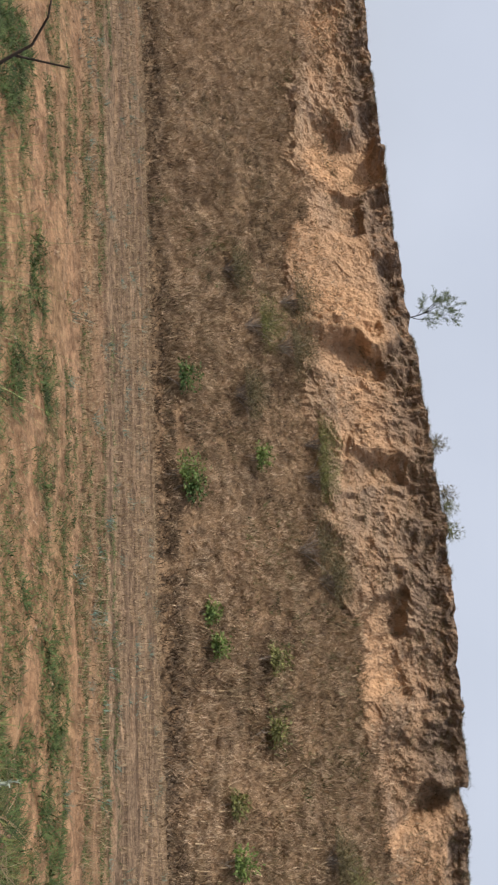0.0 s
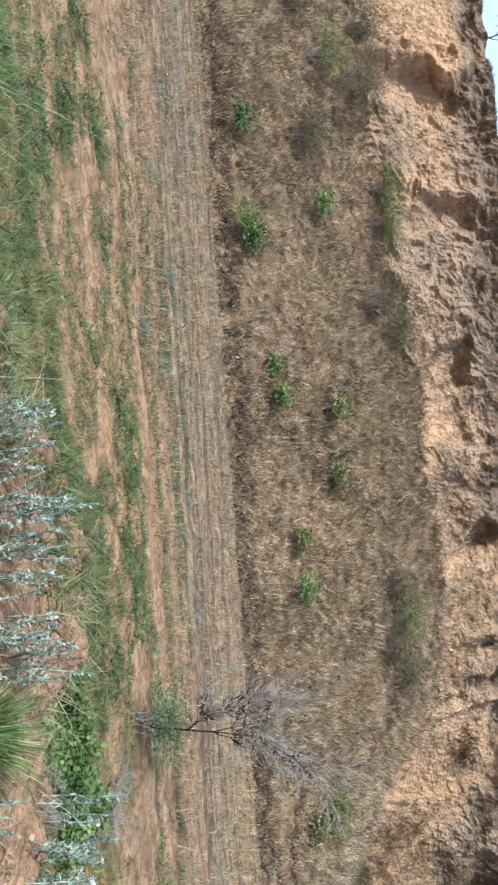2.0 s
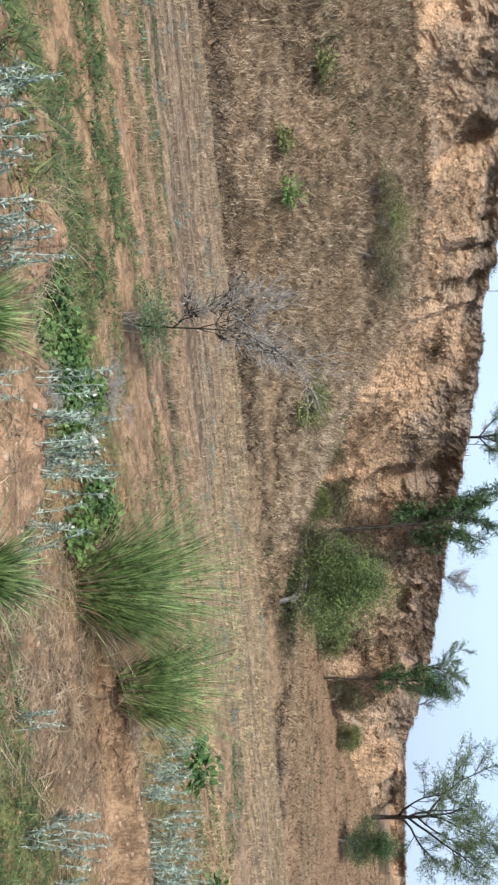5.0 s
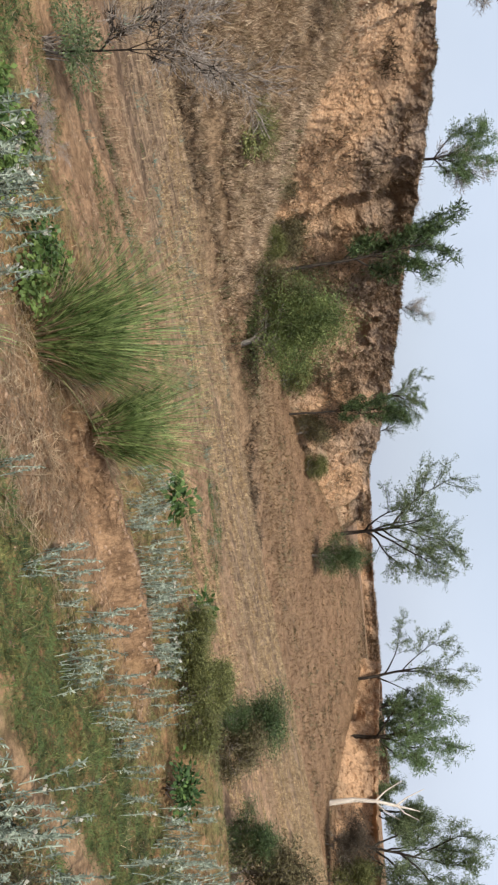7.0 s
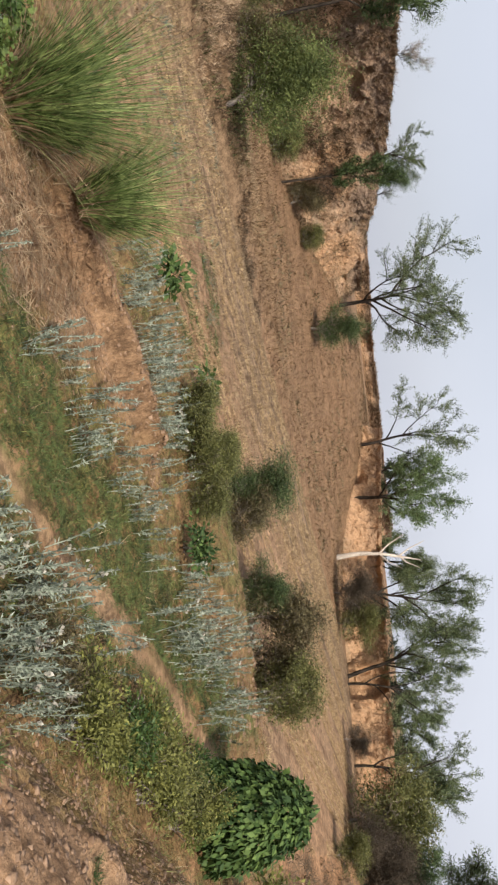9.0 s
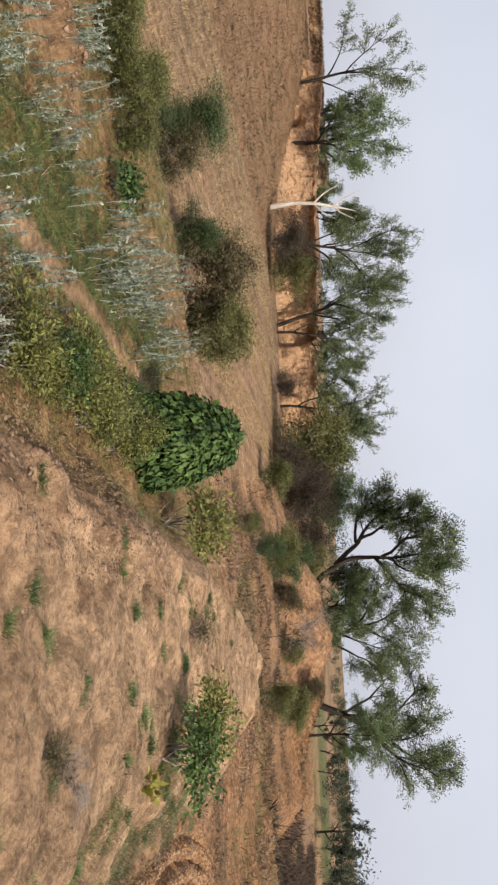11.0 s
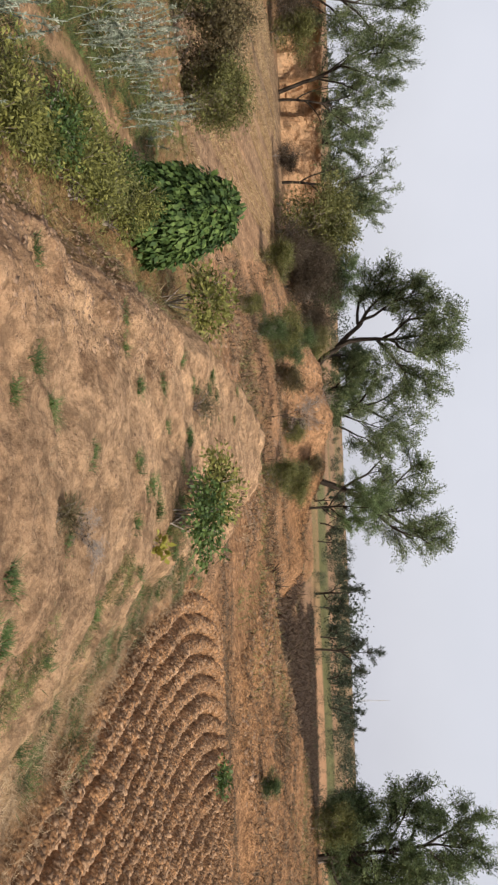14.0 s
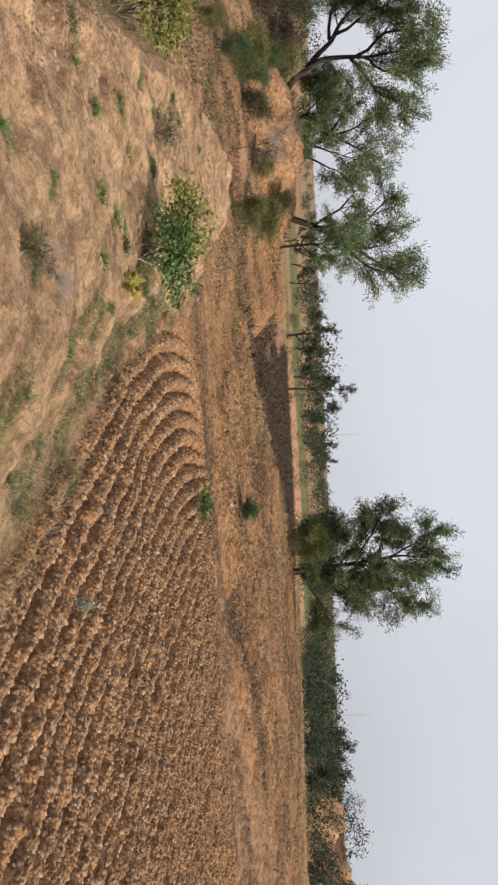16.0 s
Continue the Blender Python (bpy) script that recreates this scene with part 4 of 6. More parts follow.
# limbs of the large leaning tree: thickness, share that stays bare, points
FORK_LIMBS = [(1.0, 2, [(0, 0, -0.3), (-0.35, 0, 0.6), (-0.9, 0.1, 1.3), (-1.5, 0.1, 2.1)]),
         (0.6, 0.35, [(-1.45, 0.1, 2.0), (-2.4, 0.3, 2.9), (-3.3, 0.5, 3.6), (-4.0, 0.6, 4.9)]), (0.45, 0.4, [(-2.4, 0.3, 2.9), (-3.0, -0.4, 3.9), (-3.5, -0.9, 5.4)]), (0.35, 0.3, [(-2.4, 0.3, 2.9), (-3.6, 0.9, 3.1), (-4.3, 1.4, 3.9)]),
         (0.62, 0.45, [(-1.45, 0.1, 2.0), (-1.8, -0.3, 3.0), (-1.7, -0.5, 4.3), (-1.8, -0.3, 6.2)]), (0.4, 0.3, [(-1.75, -0.4, 3.9), (-2.4, -1.0, 4.9), (-2.6, -1.4, 6.0)]), (0.4, 0.35, [(-1.75, -0.4, 3.6), (-1.1, 0.4, 4.2), (-0.3, 0.6, 4.8), (0.1, 0.5, 5.6)]),
         (0.35, 0.35, [(-1.75, -0.4, 4.0), (-1.2, -1.2, 4.8), (-1.0, -1.6, 5.9)]), (0.3, 0.3, [(-0.9, 0.1, 1.3), (-1.2, 1.2, 2.0), (-1.0, 2.2, 2.6)])]

FORMS = {
    "forked": acacia_meshes("forked_tree", 71, 6.6, ACACIA, BARK, twigs=9, sprays=9, per=62, reach=0.30, radius=0.03, rise=0.3, size=(0.016, 0.005), spray=0.10, plan=FORK_LIMBS),
    "open": acacia_meshes("open_tree", 11, 6.0, ACACIA, BARK, 8, 8, 9, 46, bare=0.3, reach=0.52, open_=0.9, trunk=0.42, fluff=0.012, radius=0.022, size=(0.014, 0.0048)),
    "open_b": acacia_meshes("open_tree_b", 12, 6.0, ACACIA, BARK, 8, 6, 8, 74, lean=(0.15, 0.1), bare=0.2, reach=0.38, open_=0.85, radius=0.019, size=(0.016, 0.0055)),
    "slant": acacia_meshes("slant_tree", 15, 6.0, ACACIA, BARK, 7, 6, 8, 74, lean=(0.5, 0), bare=0.35, reach=0.38, open_=0.75, trunk=0.55, radius=0.02, size=(0.016, 0.0055)),
    "full": acacia_meshes("full_tree", 24, 6.5, ACACIA, BARK, 9, 6, 7, 72, bare=0.05, reach=0.36, open_=1.0, radius=0.02),
    "pale": acacia_meshes("pale_tree", 25, 6.0, PALE_GREEN, BARK, 8, 6, 7, 52, bare=0.2, reach=0.40, open_=0.85, radius=0.018),
    "skirted": acacia_meshes("skirted_tree", 26, 8.0, FIELD_LEAF, BARK, 18, 8, 7, 80, bare=-0.1, reach=0.37, open_=1.15, radius=0.02, trunk=0.66, size=(0.015, 0.005), rise=0.3),
    "sparse": acacia_meshes("sparse_tree", 27, 5.0, ACACIA, BARK, 6, 6, 8, 26, bare=0.25, reach=0.42, open_=0.6, radius=0.015, fluff=0.010),
    "slim": tree_meshes("slim_tree", 35, 6.0, SLIM, ACACIA_DARK, BARK, 6000, (0.18, 0.032), 0.06),
    "thin": tree_meshes("thin_tree", 36, 4.0, dict(OPEN, radius=0.011), ACACIA, BARK, 1800, (0.13, 0.022), 0.06, sticks=500),
    "bush": tree_meshes("bush", 47, 2.4, dict(DENSE, trunk=0.4, kids=[4, 3, 2]), ACACIA_DARK, TWIG, 18000, (0.06, 0.022), 0.08, sticks=900),
    "thorn": tree_meshes("thorn", 49, 2.4, dict(DENSE, trunk=0.4, kids=[4, 3, 3], bare=0.0), THORN, TWIG, 34000, (0.05, 0.02), 0.16),
    "brown_bush": tree_meshes("brown_bush", 48, 1.6, dict(DENSE, trunk=0.4, kids=[4, 3, 2], radius=0.012), DUSTY, TWIG, 10000, (0.07, 0.016), 0.055, sticks=1200),
    "olive_bush": tree_meshes("olive_bush", 50, 1.6, dict(DENSE, trunk=0.4, kids=[4, 3, 2], radius=0.012), OLIVE, TWIG, 12000, (0.06, 0.019), 0.06, sticks=900),
    "thicket": tree_meshes("thicket", 52, 2.6, dict(DENSE, trunk=0.4, kids=[4, 3, 3], radius=0.010), THICKET, TWIG, 22000, (0.09, 0.013), 0.09, sticks=1500),
    "bare": tree_meshes("bare_shrub", 59, 2.2, dict(kids=[2, 3, 4], fork=0.65, shrink=0.52, wander=0.15, rise=0.04, bare=0.3, radius=0.0065, trunk=0.6), TWIG, BARK, 0, sticks=4600),
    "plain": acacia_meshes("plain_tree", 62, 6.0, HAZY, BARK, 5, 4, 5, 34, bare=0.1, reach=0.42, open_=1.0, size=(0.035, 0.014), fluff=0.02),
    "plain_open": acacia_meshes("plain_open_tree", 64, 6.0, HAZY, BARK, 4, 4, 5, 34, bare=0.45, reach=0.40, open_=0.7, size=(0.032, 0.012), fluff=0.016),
}


def plant_tree(form, name, x, y, height, label, category="tree", group="", turn=0.0, z=None, wide=1.0):
    wood, crown = FORMS[form]
    top = TALL[wood.name]
    ob = tree(name, x, y, wood, crown, label, category, group, turn, height / top, z=z)
    ob.scale = (wide * height / top, wide * height / top, height / top)
    return ob


def on_table(x):
    return float(fade(BLUFF_X, BLUFF_Z, x)) - 0.1


# on and below the bluff
plant_tree("sparse", "sapling", -3.3, 25.55, 1.9, "sparse feathery sapling on the bluff's rim", turn=1.0, z=on_table(-3.3))
plant_tree("pale", "sapling", 20.4, 22.2, 3.2, "feathery pale green tree on the bluff's rim", turn=2.2, z=on_table(20.4))
for x, h in ((14.7, 2.4), (20.6, 2.8), (27.6, 1.8)):
    plant_tree("bare", "dry_shrub", x, float(fade(BLUFF_X, BLUFF_Y, x)) + 0.7, h, "leafless grey shrub on the bluff's rim", "shrub", "leafless rim shrubs", x, on_table(x))
plant_tree("slim", "slender_tree", 22.0, 19.4, 7.0, "slender dark-leaved tree against the clay bluff", turn=0.4)
plant_tree("slim", "slender_tree", 30.3, 18.9, 4.9, "slender pale-trunked tree against the clay bluff", turn=2.4)
plant_tree("thorn", "thorn_bush", 16.5, 12.4, 2.9, "dense rounded green thorn bush at the bluff's foot", "bush", turn=0.5, wide=0.95)
plant_tree("brown_bush", "dry_bush", 16.0, 13.5, 1.5, "brown withered bush beside a green thorn bush", "bush", wide=1.2)
plant_tree("open", "acacia", 41.9, 18.3, 7.6, "open-crowned acacia leaning on the ridge", turn=1.3, z=1.75)
plant_tree("bush", "bush", 35.5, 14.6, 2.6, "dark green bush on the dry slope", "bush", turn=2.0)
for x, h, f in ((24.5, 1.7, "bush"), (26.2, 2.2, "thin"), (28.0, 1.9, "thin"), (33.4, 2.6, "open"), (34.6, 2.0, "bush"), (36.2, 2.7, "thin")):
    plant_tree(f, "rim_tree", x, float(fade(BLUFF_X, BLUFF_Y, x)) + 1.2, h, "small grey-green tree behind the bluff's rim", "tree", "trees on the rim", x, on_table(x))
for x, off, h, f in ((18.6, 1.6, 1.4, "brown_bush"), (20.2, 2.4, 1.1, "olive_bush"), (21.0, 1.2, 1.9, "brown_bush"), (23.4, 1.5, 1.6, "olive_bush"), (24.8, 2.6, 1.3, "brown_bush"), (26.0, 1.3, 2.0, "brown_bush"), (28.2, 1.8, 1.5, "olive_bush"), (31.8, 1.6, 1.7, "brown_bush"), (33.6, 2.2, 1.2, "olive_bush")):
    plant_tree(f, "foot_bush", x, float(fade(BLUFF_X, BLUFF_Y, x)) - off, h, "dusty dark scrub bush at the bluff's foot", "bush", "scrub along the bluff's foot", x, wide=1.3)
# where the field ends: a loose row of trees before low orange banks
GROVE = [("sparse", 50.8, 12.8, 7.0, 0.4), ("pale", 49.5, 9.3, 6.9, 1.5), ("full", 53.5, 10.6, 3.6, 2.9), ("plain", 55.5, 12.2, 4.2, 1.0), ("open_b", 46.8, 3.9, 8.0, 3.9), ("full", 50.5, 5.6, 5.2, 0.6), ("slant", 47.2, -0.75, 7.4, 1.6),
         ("sparse", 46.6, -1.1, 6.0, 2.7), ("sparse", 45.1, -5.0, 6.3, 2.6), ("full", 52.0, -3.6, 5.4, 4.3), ("plain", 54.0, -1.0, 4.6, 2.0), ("full", 47.8, -7.1, 5.6, 3.3), ("pale", 42.5, -9.8, 4.6, 1.1), ("plain", 55.0, -5.6, 5.0, 0.5)]
for f, x, y, h, turn in GROVE:
    plant_tree(f, "acacia", x, y, h, "feathery green acacia before a low orange bank", "tree", "grove at the field's end", turn, wide=0.72 if h > 7.2 else 1.0)
for f, x, y, h in (("thicket", 42.5, 3.4, 2.6), ("olive_bush", 43.0, 1.9, 2.3), ("thicket", 34.5, -6.2, 1.9), ("olive_bush", 38.0, -6.3, 3.9), ("thicket", 36, -8.3, 2.7), ("bush", 39.0, -8.6, 3.7), ("thicket", 39, -3.2, 1.4), ("thicket", 35.6, -9.9, 1.9), ("thicket", 36.5, -7.2, 2.9), ("olive_bush", 36.0, -10.9, 1.8)):
    plant_tree(f, "dry_bush", x, y, h, "dark twiggy thicket on broken orange ground" if f == "thicket" else "soft olive bush above a dark thicket", "bush", "thickets", x * 3, wide=1.3)
plant_tree("forked", "leaning_tree", 36.15, -12.85, 7.9, "large leaning tree with forked dark trunk", turn=radians(-108))
plant_tree("full", "acacia", 36.8, -13.5, 4.4, "low spreading acacia at a leaning tree's foot", turn=2.5)
plant_tree("open_b", "acacia", 37.3, -15.5, 6.8, "spreading dark green acacia on the plain", turn=0.8)
plant_tree("slant", "leaning_tree", 36.3, -17.3, 7.2, "leaning tree with drooping green sprays", turn=-1.9, wide=1.2)
plant_tree("pale", "sapling", 30.2, -16.0, 3.4, "thin bushy sapling on a bare bank", turn=3.0)
plant_tree("skirted", "field_tree", 27.4, -32.25, 8.6, "tall dense acacia at the ploughed field's rim", turn=1.9, wide=0.95)
for x, y, h in ((28.9, -31.6, 2.2), (28.8, -34.2, 2.6), (29.8, -33.0, 2.8), (30.0, -35.4, 2.0)):
    plant_tree("bush", "thicket", x, y, h, "dark green thicket round a tall acacia's foot", "bush", "thickets round the acacia", x, wide=1.2)
plant_tree("olive_bush", "bush", 26.3, -29.2, 2.2, "yellow-green bush at the ploughed field's rim", "bush", turn=0.2)
rng = np.random.default_rng(5)
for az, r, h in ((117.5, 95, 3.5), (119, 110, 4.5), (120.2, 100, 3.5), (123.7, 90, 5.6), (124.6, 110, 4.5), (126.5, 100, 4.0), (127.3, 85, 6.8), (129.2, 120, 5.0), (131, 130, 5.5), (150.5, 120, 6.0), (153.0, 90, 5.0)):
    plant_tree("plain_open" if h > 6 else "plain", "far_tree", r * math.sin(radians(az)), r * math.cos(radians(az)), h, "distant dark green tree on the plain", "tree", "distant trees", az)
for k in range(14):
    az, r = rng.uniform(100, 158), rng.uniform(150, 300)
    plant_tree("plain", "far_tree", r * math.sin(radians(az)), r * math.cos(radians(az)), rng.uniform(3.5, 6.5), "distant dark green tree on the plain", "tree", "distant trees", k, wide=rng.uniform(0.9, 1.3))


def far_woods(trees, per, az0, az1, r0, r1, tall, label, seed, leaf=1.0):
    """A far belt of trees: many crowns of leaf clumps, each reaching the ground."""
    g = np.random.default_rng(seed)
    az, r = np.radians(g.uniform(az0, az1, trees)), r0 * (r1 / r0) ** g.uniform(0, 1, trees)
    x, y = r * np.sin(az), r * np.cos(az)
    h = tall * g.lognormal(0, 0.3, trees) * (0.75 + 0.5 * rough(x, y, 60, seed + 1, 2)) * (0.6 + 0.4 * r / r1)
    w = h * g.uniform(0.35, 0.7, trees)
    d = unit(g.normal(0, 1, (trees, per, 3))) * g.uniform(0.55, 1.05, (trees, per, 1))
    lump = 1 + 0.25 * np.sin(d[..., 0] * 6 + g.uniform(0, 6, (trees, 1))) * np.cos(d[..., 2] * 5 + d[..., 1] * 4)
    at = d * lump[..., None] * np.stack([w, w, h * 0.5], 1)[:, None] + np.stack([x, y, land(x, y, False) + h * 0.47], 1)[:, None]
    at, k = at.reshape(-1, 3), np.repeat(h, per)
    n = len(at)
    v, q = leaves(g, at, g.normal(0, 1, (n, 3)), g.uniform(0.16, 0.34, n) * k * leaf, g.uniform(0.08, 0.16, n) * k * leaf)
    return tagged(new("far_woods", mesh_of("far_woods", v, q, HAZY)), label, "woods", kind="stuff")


far_woods(320, 420, 99, 166, 190, 420, 4.2, "belt of haze-toned green trees along the horizon", 301, 0.36)
far_woods(110, 520, 120, 166, 110, 185, 4.4, "scattered haze-toned green trees across the plain", 302, 0.32)
far_woods(130, 520, 136, 164, 100, 190, 5.6, "denser haze-toned green trees across the plain", 303, 0.30)
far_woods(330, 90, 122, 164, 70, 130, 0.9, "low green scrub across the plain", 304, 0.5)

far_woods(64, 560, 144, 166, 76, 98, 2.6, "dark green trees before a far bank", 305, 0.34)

for f, x, y, h in (("bush", 22.5, -6.4, 1.1), ("olive_bush", 34.6, -6.6, 1.3), ("bare", 23.1, -9.2, 2.2), ("olive_bush", 21.3, -10.2, 1.1), ("bush", 34.9, -15.9, 0.9), ("bush", 46.7, -18.2, 0.9), ("olive_bush", 20.2, -5.1, 0.7)):
    plant_tree(f, "scrub_bush", x, y, h, "small scrubby bush on bare orange ground", "bush", "scrub on the broken ground", x)

for f, x, y, h in (("olive_bush", 25.5, -7.3, 1.3), ("bush", 26.4, -8.0, 1.2), ("olive_bush", 29.6, -5.9, 1.3), ("olive_bush", 23.7, -11.5, 1.2), ("brown_bush", 27.5, -9.6, 1.2), ("olive_bush", 29.0, -12.2, 1.0), ("brown_bush", 29.8, -13.9, 1.1), ("bush", 30.6, -9.2, 1.4), ("olive_bush", 26.5, -13.4, 0.8)):
    plant_tree(f, "bank_bush", x, y, h, "low scrub bush on the bare orange bank", "bush", "scrub on the low bank", x * 2, wide=1.4)

plant_tree("bush", "fallow_bush", 13.58, -13.67, 0.55, "small dark bush on the fallow land", "bush", turn=0.7, wide=1.6)
# the dead white trunk
dead = thing("dead_tree", 44.2, 5.3, "bleached leafless dead trunk at the field's end", "tree")
stem = [np.array(p, float) for p in ((0, 0, 0), (0.05, 0.1, 1.2), (0.0, 0.0, 2.2), (0.2, -0.2, 3.2), (0.3, -0.5, 4.3))]
part("trunk", mesh_of("dead_trunk", *tubes([(a, b, 0.15 - 0.032 * k, 0.118 - 0.032 * k) for k, (a, b) in enumerate(zip(stem[:-1], stem[1:]))], 7), PALE_BARK, True), dead)
for at, tip in ((2, (0.2, 0.9, 3.6)), (2, (-0.3, -0.9, 3.3)), (3, (0.4, 0.5, 4.6)), (3, (0.1, -0.9, 4.2)), (2, (0.3, -0.4, 3.9))):
    a, b = stem[at], np.array(tip)
    m = a * 0.5 + b * 0.5 + np.array([0, 0, -0.15])
    part("branch", mesh_of("dead_branch", *tubes([(a, m, 0.05, 0.035), (m, b, 0.035, 0.012)], 5), PALE_BARK, True), dead)


def radio_mast(az, r, h):
    """A far lattice mast: three legs drawing together, with cross ties."""
    x, y = r * math.sin(radians(az)), r * math.cos(radians(az))
    ob = thing("radio_mast", x, y, "distant thin grey lattice mast", "mast", "distant masts")
    foot = [np.array([math.cos(a), math.sin(a), 0]) * 0.035 * h for a in (0.3, 2.4, 4.5)]
    tip = np.array([0, 0, h])
    for f in foot:
        part("leg", mesh_of("mast_leg", *tubes([(f, tip, 0.12, 0.06)], 4), MAST), ob)
    ties = []
    for k in range(1, 9):
        ring = [f * (1 - k / 10) + tip * k / 10 for f in foot]
        ties += [(ring[i], ring[(i + 1) % 3], 0.05, 0.05) for i in range(3)]
    tagged(part("bracing", mesh_of("mast_ties", *tubes(ties, 3), MAST), ob), kind="stuff")


MAST = Nodes("hazy_steel", 0.6, 0.3)
MAST = MAST.done(MAST.mix(MAST.noise(0.4, 3), (0.42, 0.44, 0.47), (0.52, 0.54, 0.57)))
radio_mast(130.6, 420, 21)
radio_mast(149.0, 440, 20)

# the leafless shrub on the near verge
bare = plant_tree("bare", "leafless_shrub", 5.25, 7.75, 2.5, "leafless grey shrub with fine tangled twigs", "shrub", turn=2.4, wide=0.95)


# ---- weeds, reeds and small shrubs ----
def silver_weed(seed, h, stems):
    """Upright felted stems with narrow leaves and white spikes."""
    g = np.random.default_rng(seed)
    sticks, lv, fl = [], [], []
    for _ in range(stems):
        p = np.append(g.normal(0, 0.11, 2), 0)
        d = unit(np.append(g.normal(0, 0.15, 2), 1.0))
        L = h * g.uniform(0.6, 1.2)
        for k in range(5):
            q = p + d * L / 5
            sticks.append((p, q, 0.006, 0.004))
            m = (0, 6, 11, 13, 13)[k]
            at = p + (q - p) * g.uniform(0, 1, (m, 1))
            lv.append((at, unit(d * 0.7 + g.normal(0, 0.6, (m, 3)))))
            p, d = q, unit(d + g.normal(0, 0.08, 3) + np.array([0, 0, 0.06]))
        if g.random() < 0.12:
            at = p + g.normal(0, 0.012, (7, 3))
            fl.append((at, unit(d + g.normal(0, 0.5, (7, 3)))))
    at, hd = np.concatenate([a for a, _ in lv]), np.concatenate([b for _, b in lv])
    n = len(at)
    foliage = mesh_of("silver_leaves", *leaves(g, at, hd, g.uniform(0.032, 0.062, n), g.uniform(0.010, 0.017, n), 0.1), SILVER)
    stalk = mesh_of("silver_stalks", *tubes(sticks, 4), SILVER)
    spikes = None
    if fl:
        at, hd = np.concatenate([a for a, _ in fl]), np.concatenate([b for _, b in fl])
        spikes = mesh_of("silver_spikes", *leaves(g, at, hd, 0.035, 0.03), FLOWER)
    return stalk, foliage, spikes


SILVERS = [silver_weed(100 + k, 0.5, s) for k, s in enumerate((5, 7, 9, 6))]


def put_silver(x, y, k, s, turn):
    ob = thing("silver_weed", x, y, "grey-green felted weed with upright leafy stems", "weed", "silvery weeds")
    ob.rotation_euler[2], ob.scale = turn, (s, s, s)
    st, fo, sp = SILVERS[k]
    tagged(part("stalk", st, ob), kind="stuff"), tagged(part("foliage", fo, ob), kind="stuff")
    if sp:
        tagged(part("flower_spray", sp, ob, "small white flower spikes"), kind="stuff")


BENCH = [(6.3, 2.7), (5.7, 2.35), (7.0, 2.4), (7.9, 3.15), (8.1, 2.9), (8.4, 2.6), (6.5, 2.1), (7.5, 2.1), (8.9, 2.5), (7.5, 1.8), (8.1, 1.7), (7.0, 1.6), (9.7, 3.0), (7.3, 3.5), (8.4, 4.2), (6.5, 1.9),
         (6.1, 4.7), (7.6, 3.9), (8.9, 3.2), (9.2, 2.1), (8.6, 2.1), (9.4, 2.7)]
DRIFT = [(8.6, 0.85), (9.0, 0.5), (9.8, 1.1), (10.0, 0.7), (10.1, 0.2), (11.4, 1.4), (11.6, 0.9), (11.9, 0.4), (11.0, -0.2), (12.1, 0.0), (11.5, -0.6), (12.8, -0.5), (10.3, -0.5), (9.3, 0.2), (8.3, 1.4),
         (9.4, 0.9), (10.4, 1.0), (10.8, 0.5), (11.2, 0.2), (10.7, 0.0), (12.4, 0.6), (9.7, 0.5), (10.3, 0.4), (11.9, -0.2)]
SLOPE = [(5.3, 0.75), (5.35, 0.5), (5.2, 0.3), (5.45, 0.15), (5.3, 0.0), (5.6, -0.15), (5.9, 0.75), (6.2, 0.45), (6.8, 0.35), (4.7, 0.9), (4.6, 0.5), (4.9, 0.2), (4.4, 1.0)]
LIP = [(0.85, 3.7), (1.05, 3.75), (1.25, 3.6), (1.35, 3.4), (1.5, 3.5), (1.7, 3.3), (4.4, 5.1), (4.5, 4.75), (3.0, 2.7), (2.9, 3.0), (2.1, 2.9), (5.4, 2.3), (4.9, 2.8), (1.10, 3.85), (1.41, 3.93), (1.81, 3.37), (2.02, 3.43), (2.93, 3.27), (2.81, 3.07), (2.51, 3.29), (3.13, 3.25)]
rng = np.random.default_rng(8)
SLOPE = SLOPE + [(a + rng.normal(0, 0.2), b + rng.normal(0, 0.2)) for a, b in SLOPE[::3]]
BENCH = BENCH + [(a + rng.normal(0, 0.3), b + rng.normal(0, 0.25)) for a, b in BENCH[2::2]] + [(8.8, 3.15), (9.2, 3.4), (9.6, 3.6), (8.3, 3.5), (8.0, 3.7), (10.2, 3.5), (9.0, 3.9), (7.8, 4.2), (9.9, 4.0), (8.6, 4.5)]
for spots, size in ((BENCH, 0.72), (DRIFT, 0.85), (SLOPE, 0.8), (LIP, 0.6)):
    for x, y in spots:
        put_silver(x + rng.normal(0, 0.06), y + rng.normal(0, 0.06), int(rng.integers(0, 4)), size * rng.uniform(0.8, 1.25), rng.uniform(0, 6.28))


